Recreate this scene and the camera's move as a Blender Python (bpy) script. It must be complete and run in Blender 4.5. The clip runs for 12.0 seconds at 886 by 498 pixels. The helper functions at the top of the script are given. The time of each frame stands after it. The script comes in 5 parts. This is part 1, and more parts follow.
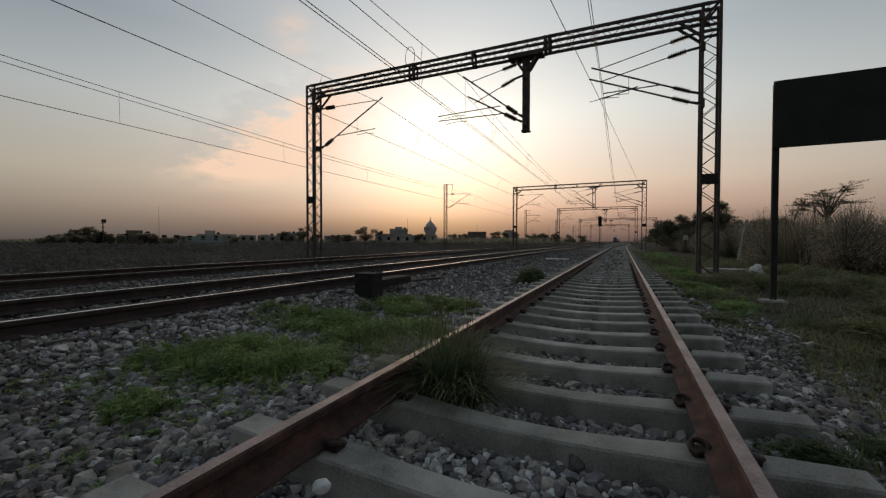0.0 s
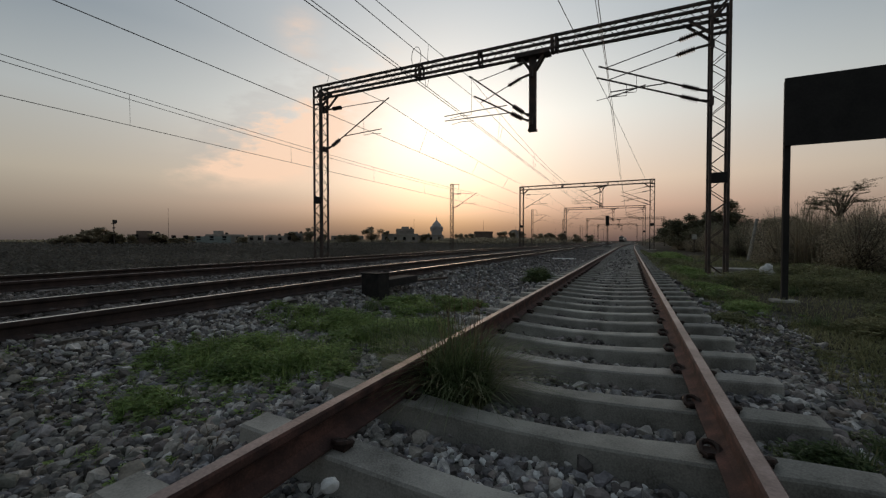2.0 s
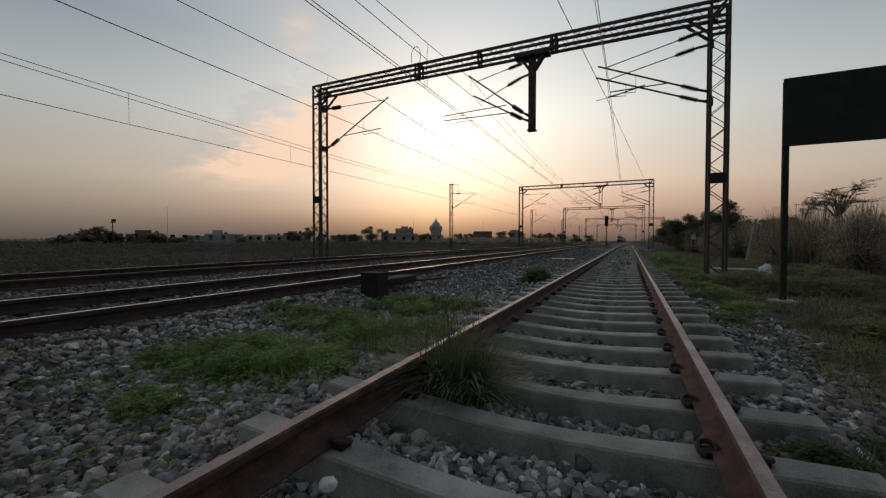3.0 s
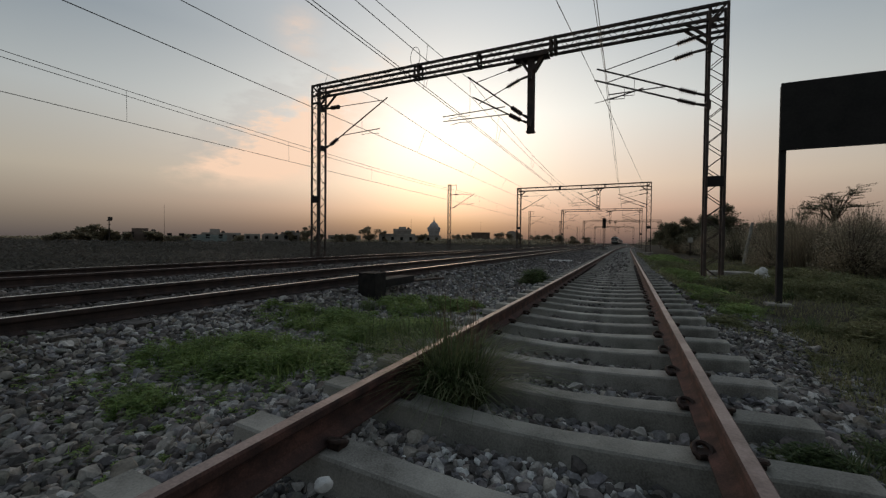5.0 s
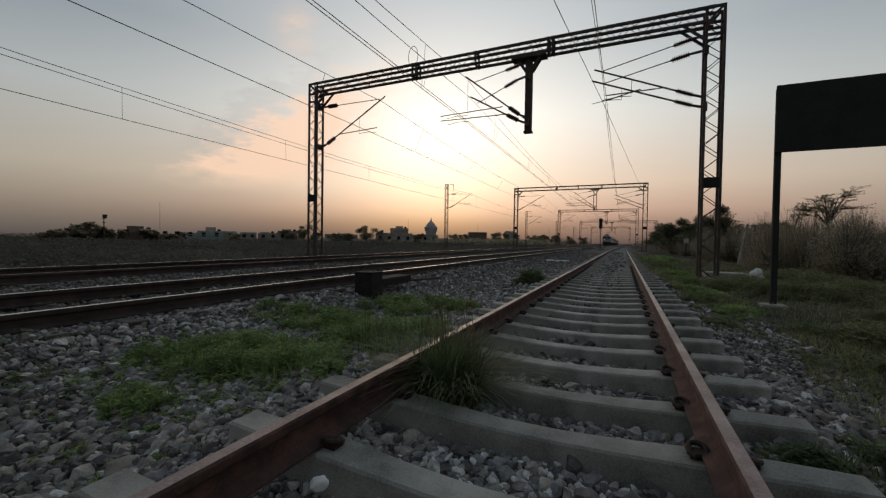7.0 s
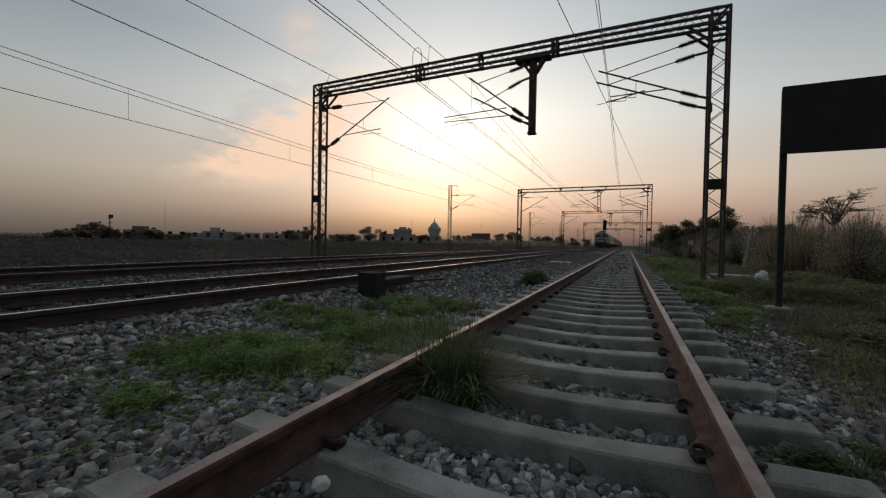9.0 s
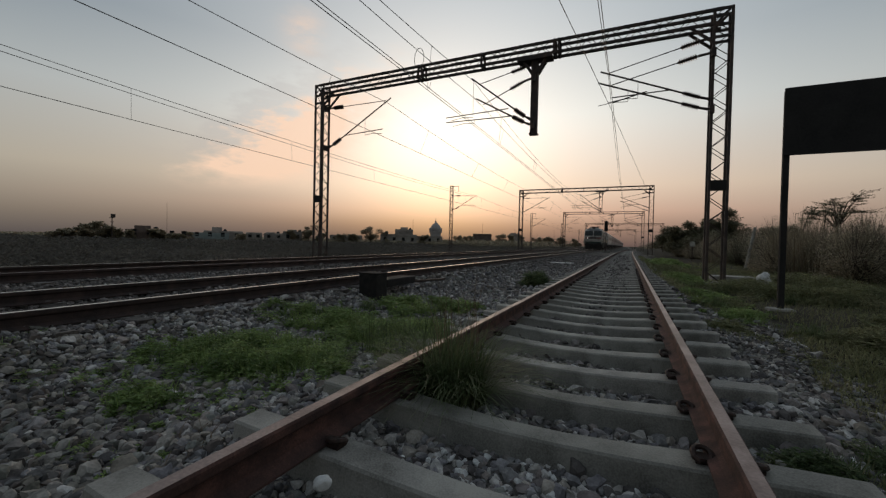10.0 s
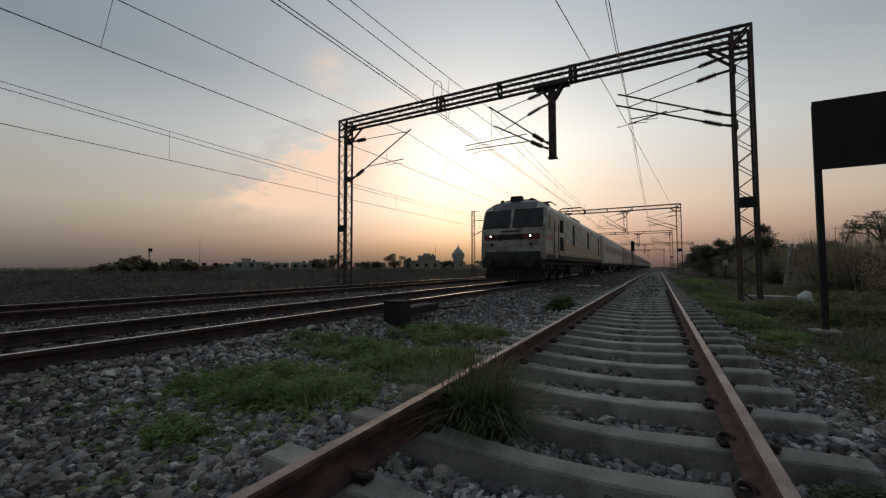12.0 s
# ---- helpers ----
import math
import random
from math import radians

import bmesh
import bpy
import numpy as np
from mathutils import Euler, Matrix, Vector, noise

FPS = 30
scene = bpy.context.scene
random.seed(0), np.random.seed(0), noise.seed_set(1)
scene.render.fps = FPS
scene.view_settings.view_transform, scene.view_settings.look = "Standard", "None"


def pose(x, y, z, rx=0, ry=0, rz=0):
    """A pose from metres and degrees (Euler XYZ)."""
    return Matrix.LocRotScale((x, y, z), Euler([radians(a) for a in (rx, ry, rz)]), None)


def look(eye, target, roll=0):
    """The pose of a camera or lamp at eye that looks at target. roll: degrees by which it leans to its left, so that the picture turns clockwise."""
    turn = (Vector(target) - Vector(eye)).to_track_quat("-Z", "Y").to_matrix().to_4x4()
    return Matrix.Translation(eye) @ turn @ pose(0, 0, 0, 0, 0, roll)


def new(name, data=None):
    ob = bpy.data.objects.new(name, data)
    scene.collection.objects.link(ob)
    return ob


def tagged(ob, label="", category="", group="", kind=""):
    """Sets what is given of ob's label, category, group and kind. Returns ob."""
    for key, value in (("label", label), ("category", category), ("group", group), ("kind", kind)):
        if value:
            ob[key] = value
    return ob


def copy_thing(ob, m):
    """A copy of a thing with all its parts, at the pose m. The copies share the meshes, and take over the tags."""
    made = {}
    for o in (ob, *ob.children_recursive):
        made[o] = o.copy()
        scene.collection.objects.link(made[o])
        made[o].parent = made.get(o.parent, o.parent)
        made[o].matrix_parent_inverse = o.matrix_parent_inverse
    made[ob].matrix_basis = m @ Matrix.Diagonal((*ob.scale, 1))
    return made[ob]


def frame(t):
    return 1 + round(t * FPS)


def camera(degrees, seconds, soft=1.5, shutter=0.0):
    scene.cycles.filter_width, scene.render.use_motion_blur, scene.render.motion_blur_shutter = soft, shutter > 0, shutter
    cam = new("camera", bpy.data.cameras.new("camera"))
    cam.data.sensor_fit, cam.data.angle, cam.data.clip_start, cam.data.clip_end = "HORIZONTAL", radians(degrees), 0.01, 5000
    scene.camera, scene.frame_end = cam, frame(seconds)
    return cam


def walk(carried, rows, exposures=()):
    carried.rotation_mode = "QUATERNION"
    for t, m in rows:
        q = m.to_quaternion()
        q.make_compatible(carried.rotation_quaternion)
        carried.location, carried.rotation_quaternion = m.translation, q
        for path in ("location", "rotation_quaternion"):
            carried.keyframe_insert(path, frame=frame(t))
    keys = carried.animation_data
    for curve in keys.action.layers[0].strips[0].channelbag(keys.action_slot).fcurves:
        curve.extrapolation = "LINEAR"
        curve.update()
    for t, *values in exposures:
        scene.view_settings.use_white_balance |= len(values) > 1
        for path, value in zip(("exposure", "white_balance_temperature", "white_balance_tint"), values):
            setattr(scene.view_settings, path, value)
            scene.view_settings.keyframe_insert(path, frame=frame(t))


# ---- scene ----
cam = camera(96.5, 12.0, 1.3)

PATH = [
    (0, (0.451, -0.29, 0.795), (-0.375, 1.531, 0.754), 0.1),
    (0.2, (0.448, -0.292, 0.793), (-0.409, 1.514, 0.754), 0.2),
    (0.5, (0.447, -0.293, 0.792), (-0.411, 1.513, 0.754), 0.2),
    (1, (0.447, -0.293, 0.794), (-0.415, 1.511, 0.759), 0.2),
    (1.5, (0.449, -0.292, 0.795), (-0.411, 1.513, 0.755), -0.0),
    (2, (0.447, -0.292, 0.795), (-0.408, 1.515, 0.753), 0.0),
    (2.5, (0.449, -0.291, 0.795), (-0.405, 1.517, 0.754), 0.1),
    (3, (0.45, -0.291, 0.793), (-0.402, 1.518, 0.75), 0.1),
    (5, (0.449, -0.291, 0.791), (-0.393, 1.523, 0.752), 0.6),
    (5.5, (0.448, -0.291, 0.792), (-0.38, 1.529, 0.753), 0.6),
    (6, (0.449, -0.291, 0.79), (-0.382, 1.528, 0.752), 0.7),
    (6.5, (0.451, -0.289, 0.79), (-0.378, 1.531, 0.754), 0.7),
    (7, (0.449, -0.292, 0.791), (-0.379, 1.529, 0.75), 0.9),
    (9, (0.453, -0.291, 0.79), (-0.39, 1.522, 0.754), 1.1),
    (9.5, (0.45, -0.292, 0.788), (-0.395, 1.519, 0.752), 1.2),
    (10, (0.451, -0.295, 0.789), (-0.398, 1.516, 0.755), 1.3),
    (10.5, (0.45, -0.295, 0.785), (-0.405, 1.513, 0.755), 1.3),
    (11, (0.456, -0.301, 0.792), (-0.419, 1.498, 0.779), 1.3),
    (11.25, (0.46, -0.306, 0.8), (-0.439, 1.479, 0.824), 0.7),
    (11.5, (0.464, -0.312, 0.81), (-0.452, 1.465, 0.854), 0.2),
    (11.75, (0.468, -0.317, 0.815), (-0.470, 1.445, 0.893), 0.0),
    (12, (0.471, -0.322, 0.82), (-0.48, 1.434, 0.912), -0.2),
]
walk(cam, [(t, look(eye, target, roll)) for t, eye, target, roll in PATH])

# ---- world, sun ----
SUN = Vector((-0.43, 0.89, 0.13)).normalized()


def make_world():
    w = bpy.data.worlds.new("dusk_sky")
    scene.world = w
    w.use_nodes = True
    nt = w.node_tree
    nt.nodes.clear()
    N, L = nt.nodes.new, nt.links.new
    out, bg = N("ShaderNodeOutputWorld"), N("ShaderNodeBackground")
    tc = N("ShaderNodeTexCoord")
    sep = N("ShaderNodeSeparateXYZ")
    L(tc.outputs["Generated"], sep.inputs[0])

    def math_node(op, a, b=None, c=None):
        n = N("ShaderNodeMath")
        n.operation = op
        for i, v in enumerate((a, b, c)):
            if v is None:
                continue
            if isinstance(v, (int, float)):
                n.inputs[i].default_value = v
            else:
                L(v, n.inputs[i])
        return n.outputs[0]

    def dot(v):
        n = N("ShaderNodeVectorMath")
        n.operation = "DOT_PRODUCT"
        L(tc.outputs["Generated"], n.inputs[0])
        n.inputs[1].default_value = v
        return n.outputs["Value"]

    def mix(fac, a, b, mode="MIX"):
        n = N("ShaderNodeMix")
        n.data_type, n.blend_type = "RGBA", mode
        for i, v in ((0, fac), (6, a), (7, b)):
            if isinstance(v, (int, float)):
                n.inputs[i].default_value = v
            elif isinstance(v, tuple):
                n.inputs[i].default_value = (*v, 1)
            else:
                L(v, n.inputs[i])
        return n.outputs[2]

    def ramp(fac, stops):
        n = N("ShaderNodeValToRGB")
        e = n.color_ramp.elements
        while len(e) < len(stops):
            e.new(0.5)
        for el, (p, c) in zip(e, stops):
            el.position, el.color = p, (*c, 1)
        L(fac, n.inputs[0])
        return n.outputs[0]

    sky = N("ShaderNodeTexSky")
    sky.sky_type = "NISHITA"
    sky.sun_disc = False
    sky.sun_elevation = math.asin(SUN.z)
    sky.sun_rotation = math.atan2(SUN.x, SUN.y)
    sky.dust_density = 4.0
    clear = mix(1.0, sky.outputs[0], (0.09, 0.09, 0.09), "MULTIPLY")
    # dusty air: a band of haze along the horizon, grey above
    away = ramp(sep.outputs["Z"], HAZE_AWAY)
    near = ramp(sep.outputs["Z"], HAZE_SUN)
    flat = Vector((SUN.x, SUN.y, 0)).normalized()
    axis = Vector((-0.285, 0.9585, 0.0))
    side = math_node("POWER", math_node("MAXIMUM", math_node("MULTIPLY_ADD", dot(axis), 0.5, 0.5), 0.0), 8.0)
    haze = mix(side, away, near)
    # the eastern half of the sky is already dim
    dim = N("ShaderNodeMapRange")
    dim.interpolation_type = "SMOOTHSTEP"
    L(dot(flat), dim.inputs["Value"])
    for k, v in (("From Min", -0.5), ("From Max", 0.55), ("To Min", 0.62), ("To Max", 1.0)):
        dim.inputs[k].default_value = v
    haze = mix(1.0, haze, dim.outputs[0], "MULTIPLY")
    d = math_node("MAXIMUM", dot(SUN), 0.0)
    g1 = math_node("MULTIPLY", math_node("POWER", d, 11.0), GLOW[0])
    g2 = math_node("MULTIPLY", math_node("POWER", d, 45.0), GLOW[1])
    up = math_node("SMOOTH_MIN", math_node("MAXIMUM", math_node("MULTIPLY_ADD", sep.outputs["Z"], 4.5, -0.21), 0.0), 1.0, 0.3)
    glow = mix(1.0, mix(math_node("MULTIPLY", g1, up), (0, 0, 0), (1.0, 0.84, 0.70)), mix(math_node("MULTIPLY", g2, up), (0, 0, 0), (1.0, 0.83, 0.66)), "ADD")
    air = mix(1.0, haze, glow, "ADD")
    air = mix(0.065, air, clear)
    # thin sunlit cloud bank with a sharp upper edge
    mp = N("ShaderNodeMapping")
    mp.inputs["Scale"].default_value = (5.0, 5.0, 14.0)
    L(tc.outputs["Generated"], mp.inputs[0])
    nz = N("ShaderNodeTexNoise")
    nz.inputs["Scale"].default_value = 2.6
    nz.inputs["Detail"].default_value = 9.0
    nz.inputs["Roughness"].default_value = 0.6
    L(mp.outputs[0], nz.inputs["Vector"])

    def step(x, lo, hi):
        n = N("ShaderNodeMapRange")
        n.interpolation_type = "SMOOTHSTEP"
        n.inputs["From Min"].default_value, n.inputs["From Max"].default_value = lo, hi
        L(x, n.inputs["Value"])
        return n.outputs[0]

    rough = math_node("SUBTRACT", nz.outputs["Fac"], 0.5)
    below = dot(Vector((0.262, 0.586, -0.767)))
    edge = step(math_node("MULTIPLY_ADD", rough, 0.20, below), -0.05, 0.05)
    tail = math_node("SUBTRACT", 1.0, step(below, 0.0, 0.25))
    near_bank = math_node("MULTIPLY", math_node("POWER", math_node("MAXIMUM", dot(Vector((-0.715, 0.645, 0.235)).normalized()), 0.0), 46.0), step(sep.outputs["Z"], 0.09, 0.17))
    bank = math_node("MULTIPLY", math_node("MULTIPLY", edge, tail), math_node("MULTIPLY", near_bank, math_node("MULTIPLY_ADD", rough, 1.3, 0.9)))
    puff = math_node("MULTIPLY", math_node("POWER", math_node("MAXIMUM", dot(Vector((-0.634, 0.637, 0.438)).normalized()), 0.0), 1500.0), math_node("MAXIMUM", math_node("MULTIPLY_ADD", rough, 2.0, 0.4), 0.0))
    cloud = math_node("MINIMUM", math_node("ADD", math_node("MULTIPLY", bank, CLOUD), math_node("MULTIPLY", puff, 0.8)), 0.80)
    # the grey unlit side of the bank
    shade = math_node("MULTIPLY", math_node("MULTIPLY", step(math_node("MULTIPLY_ADD", rough, 0.22, below), -0.10, -0.05), math_node("SUBTRACT", 1.0, edge)), math_node("MULTIPLY", near_bank, step(sep.outputs["Z"], 0.14, 0.2)))
    air = mix(math_node("MINIMUM", math_node("MULTIPLY", shade, 0.28), 0.35), air, (0.40, 0.36, 0.355))
    air = mix(cloud, air, (1.0, 0.685, 0.49))
    L(air, bg.inputs["Color"])
    bg.inputs["Strength"].default_value = 1.0
    L(bg.outputs[0], out.inputs[0])


HAZE_AWAY = [(0.0, (0.10, 0.088, 0.085)), (0.045, (0.205, 0.18, 0.146)), (0.13, (0.39, 0.362, 0.298)), (0.27, (0.385, 0.415, 0.418)), (0.41, (0.20, 0.248, 0.293)), (0.75, (0.28, 0.33, 0.38)), (1.0, (0.33, 0.385, 0.44))]
HAZE_SUN = [(0.0, (0.135, 0.088, 0.082)), (0.035, (0.29, 0.18, 0.15)), (0.08, (0.64, 0.40, 0.305)), (0.14, (0.80, 0.605, 0.465)), (0.30, (0.77, 0.785, 0.745)), (0.55, (0.58, 0.655, 0.71)), (0.75, (0.40, 0.455, 0.50)), (1.0, (0.36, 0.42, 0.475))]
GLOW = (0.46, 0.36)
CLOUD = 1.7
make_world()
sun = new("sun", bpy.data.lights.new("sun", "SUN"))
sun.data.energy, sun.data.angle, sun.data.color = 0.12, radians(14), (1.0, 0.66, 0.42)
sun.matrix_world = look((0, 0, 60), Vector((0, 0, 60)) - SUN)
scene.view_settings.exposure = 0.0


# ---- materials ----
def material(name, colours, rough=0.8, metal=0.0, scale=20.0, fine=0.0, bump=0.3, island=0.0, random_each=0.0, spec=0.5, depth=0.01, thin=0.0, palette=()):
    """Noise at two scales blends two or three colours; island and random_each vary pieces one by one."""
    m = bpy.data.materials.new(name)
    m.use_nodes = True
    nt = m.node_tree
    N, L = nt.nodes.new, nt.links.new
    b = nt.nodes["Principled BSDF"]
    tc = N("ShaderNodeTexCoord")
    n1, n2 = N("ShaderNodeTexNoise"), N("ShaderNodeTexNoise")
    for n, s in ((n1, scale), (n2, fine or scale * 9)):
        n.inputs["Scale"].default_value, n.inputs["Detail"].default_value = s, 5.0
        L(tc.outputs["Object"], n.inputs["Vector"])
    add = N("ShaderNodeMath")
    add.operation = "MULTIPLY_ADD"
    L(n2.outputs["Fac"], add.inputs[0])
    add.inputs[1].default_value = 0.45
    L(n1.outputs["Fac"], add.inputs[2])
    ramp = N("ShaderNodeValToRGB")
    e = ramp.color_ramp.elements
    while len(e) < len(colours):
        e.new(0.5)
    for i, (el, c) in enumerate(zip(e, colours)):
        el.position, el.color = 0.52 + 0.4 * i / max(1, len(colours) - 1), (*c, 1)
    L(add.outputs[0], ramp.inputs[0])
    col = ramp.outputs[0]
    if palette:
        geo, pick, mul = N("ShaderNodeNewGeometry"), N("ShaderNodeValToRGB"), N("ShaderNodeMix")
        pick.color_ramp.interpolation = "CONSTANT"
        e = pick.color_ramp.elements
        while len(e) < len(palette):
            e.new(0.5)
        for i, (el, c) in enumerate(zip(e, palette)):
            el.position, el.color = i / len(palette), (*c, 1)
        L(geo.outputs["Random Per Island"], pick.inputs[0])
        mul.data_type, mul.blend_type = "RGBA", "MULTIPLY"
        mul.inputs[0].default_value = 1.0
        L(col, mul.inputs[6])
        L(pick.outputs[0], mul.inputs[7])
        col = mul.outputs[2]
    if island or random_each:
        if island:
            src, amount = N("ShaderNodeNewGeometry").outputs["Random Per Island"], island
        else:
            src, amount = N("ShaderNodeObjectInfo").outputs["Random"], random_each
        hsv = N("ShaderNodeHueSaturation")
        mr = N("ShaderNodeMapRange")
        mr.inputs["To Min"].default_value, mr.inputs["To Max"].default_value = 1 - amount, 1 + amount
        L(src, mr.inputs["Value"])
        L(mr.outputs[0], hsv.inputs["Value"])
        mr2 = N("ShaderNodeMapRange")
        mr2.inputs["From Max"].default_value = 0.137
        mr2.inputs["To Min"].default_value, mr2.inputs["To Max"].default_value = 0.485, 0.515
        fr = N("ShaderNodeMath")
        fr.operation = "MODULO"
        L(src, fr.inputs[0])
        fr.inputs[1].default_value = 0.137
        L(fr.outputs[0], mr2.inputs["Value"])
        L(mr2.outputs[0], hsv.inputs["Hue"])
        L(col, hsv.inputs["Color"])
        col = hsv.outputs[0]
    L(col, b.inputs["Base Color"])
    b.inputs["Roughness"].default_value, b.inputs["Metallic"].default_value = rough, metal
    b.inputs["Specular IOR Level"].default_value = spec
    if bump:
        bp = N("ShaderNodeBump")
        bp.inputs["Strength"].default_value, bp.inputs["Distance"].default_value = bump, depth
        L(add.outputs[0], bp.inputs["Height"])
        L(bp.outputs[0], b.inputs["Normal"])
    if thin:
        # thin leaves let part of the light through
        tr, mx = N("ShaderNodeBsdfTranslucent"), N("ShaderNodeMixShader")
        mx.inputs[0].default_value = thin
        L(col, tr.inputs["Color"])
        L(b.outputs[0], mx.inputs[1])
        L(tr.outputs[0], mx.inputs[2])
        L(mx.outputs[0], nt.nodes["Material Output"].inputs["Surface"])
    return m


def glowing(name, colour, strength):
    m = bpy.data.materials.new(name)
    m.use_nodes = True
    b = m.node_tree.nodes["Principled BSDF"]
    b.inputs["Emission Color"].default_value, b.inputs["Emission Strength"].default_value = (*colour, 1), strength
    return m


STONE_HUES = [(0.75, 0.74, 0.74), (0.52, 0.46, 0.45), (1.15, 1.10, 1.02), (0.42, 0.41, 0.42), (0.95, 0.84, 0.78), (0.70, 0.72, 0.66), (1.45, 1.40, 1.34), (0.60, 0.58, 0.62), (0.85, 0.80, 0.80), (0.34, 0.31, 0.30), (1.05, 0.97, 0.86), (0.66, 0.60, 0.56), (1.6, 1.56, 1.5), (0.78, 0.77, 0.80)]
M_STONE = material("ballast_stone", [(0.172, 0.171, 0.17), (0.285, 0.282, 0.279), (0.42, 0.415, 0.41)], 0.85, scale=14, fine=90, bump=0.5, depth=0.004, spec=0.25, palette=STONE_HUES)
M_DULLSTONE = material("dull_dark_stone", [(0.11, 0.106, 0.10), (0.18, 0.175, 0.165), (0.27, 0.26, 0.245)], 0.9, scale=12, fine=80, bump=0.6, depth=0.004, spec=0.2, palette=STONE_HUES)
M_PALE = material("pale_stone", [(0.5, 0.5, 0.49), (0.7, 0.7, 0.68)], 0.8, scale=20, bump=0.4, depth=0.003)
M_CONC = material("sleeper_concrete", [(0.135, 0.128, 0.114), (0.275, 0.266, 0.24), (0.395, 0.38, 0.34)], 0.85, scale=3.2, fine=110, bump=0.35, random_each=0.18, depth=0.004, spec=0.25)
M_DARKRAIL = material("oily_dark_rail_steel", [(0.018, 0.012, 0.011), (0.038, 0.024, 0.021), (0.065, 0.038, 0.032)], 0.85, 0.0, scale=5, fine=90, bump=0.3, depth=0.002)
M_STAIN = material("stained_sleeper_concrete", [(0.03, 0.025, 0.023), (0.065, 0.055, 0.048), (0.20, 0.185, 0.17)], 0.9, scale=1.3, fine=30, bump=0.3, random_each=0.5, depth=0.004)
M_DARKSTONE = material("dark_ballast_stone", [(0.07, 0.063, 0.06), (0.14, 0.125, 0.117), (0.24, 0.217, 0.205)], 0.9, scale=10, fine=70, bump=0.5, island=0.6, depth=0.004)
M_RUST = material("rusty_rail_steel", [(0.028, 0.015, 0.013), (0.065, 0.031, 0.025), (0.13, 0.060, 0.047)], 0.9, 0.0, scale=7, fine=120, bump=0.4, depth=0.002)
M_RUN = material("rail_running_surface", [(0.14, 0.10, 0.09), (0.25, 0.185, 0.168), (0.36, 0.28, 0.258)], 0.45, 0.4, scale=4, fine=70, bump=0.15, depth=0.001)
M_RUN2 = material("worn_rail_running_surface", [(0.48, 0.47, 0.46), (0.64, 0.63, 0.61)], 0.28, 0.6, scale=4, fine=60, bump=0.1, depth=0.001)
M_CLIP = material("rusty_clip_steel", [(0.02, 0.014, 0.012), (0.06, 0.035, 0.028)], 0.65, 0.4, scale=40, bump=0.3, depth=0.002)
M_STEEL = material("painted_portal_steel", [(0.035, 0.03, 0.028), (0.065, 0.05, 0.045), (0.11, 0.075, 0.06)], 0.85, 0.0, scale=3, fine=40, bump=0.2, depth=0.002)
M_INS = material("brown_porcelain", [(0.03, 0.018, 0.015), (0.06, 0.03, 0.022)], 0.3, scale=20, bump=0.0)
M_WIRE = material("dull_copper_wire", [(0.045, 0.038, 0.035), (0.07, 0.055, 0.048)], 0.55, 0.4, scale=3, bump=0.0)
M_BLACK = material("black_board_paint", [(0.028, 0.027, 0.027), (0.045, 0.043, 0.042)], 0.9, scale=2, fine=30, bump=0.15, spec=0.15, depth=0.002)
M_FIELD = material("dark_field_scrub", [(0.065, 0.062, 0.055), (0.11, 0.103, 0.09), (0.175, 0.16, 0.138)], 0.85, scale=0.08, fine=1.5, bump=0.0, island=0.3, spec=0.2, thin=0.45)
M_LEAF = material("weed_leaf", [(0.10, 0.15, 0.05), (0.18, 0.26, 0.08), (0.29, 0.37, 0.135)], 0.6, scale=3, fine=30, bump=0.0, island=0.4, spec=0.3, thin=0.45)
M_GRASS = material("grass_blade", [(0.055, 0.08, 0.034), (0.10, 0.14, 0.058), (0.19, 0.205, 0.105)], 0.6, scale=3, fine=30, bump=0.0, island=0.45, spec=0.3, thin=0.45)
M_VERGE = material("verge_grass_blade", [(0.11, 0.122, 0.06), (0.185, 0.195, 0.096), (0.295, 0.275, 0.16)], 0.7, scale=0.8, fine=30, bump=0.0, island=0.45, spec=0.25, thin=0.45)
M_DRY = material("dry_stem", [(0.10, 0.075, 0.05), (0.2, 0.15, 0.10)], 0.8, scale=3, bump=0.0, island=0.4, spec=0.2, thin=0.45)
M_FOLI = material("dusty_foliage", [(0.105, 0.105, 0.068), (0.165, 0.16, 0.102), (0.24, 0.222, 0.145)], 0.7, scale=1.2, fine=14, bump=0.0, island=0.45, spec=0.25, thin=0.45)
# leaf colour paled to hold haze; village trees and far woods share it
M_SCRUB_HAZED = material("dry_thicket_with_haze", [(0.24, 0.21, 0.15), (0.36, 0.31, 0.22), (0.47, 0.40, 0.29)], 0.8, scale=1.0, fine=12, bump=0.0, island=0.45, spec=0.2, thin=0.45)
M_REED = material("dry_reed_blade", [(0.135, 0.12, 0.085), (0.21, 0.182, 0.13), (0.30, 0.26, 0.185)], 0.8, scale=1.0, fine=12, bump=0.0, island=0.4, spec=0.15, thin=0.5)
M_BRICKW = material("sooty_brick_wall", [(0.12, 0.09, 0.075), (0.2, 0.15, 0.125)], 0.9, scale=0.6, fine=9, bump=0.1)
M_BARK = material("bark", [(0.05, 0.04, 0.03), (0.11, 0.085, 0.065)], 0.9, scale=12, bump=0.5, depth=0.01)
M_WALL = material("weathered_plaster", [(0.25, 0.225, 0.20), (0.40, 0.365, 0.33)], 0.9, scale=0.6, fine=9, bump=0.1, random_each=0.25)
M_WALLB = material("pale_blue_plaster", [(0.24, 0.285, 0.28), (0.33, 0.385, 0.375)], 0.9, scale=0.6, fine=9, bump=0.1)
M_DARK = material("dark_opening", [(0.012, 0.012, 0.013), (0.03, 0.03, 0.03)], 0.95, scale=3, bump=0.0, spec=0.1)
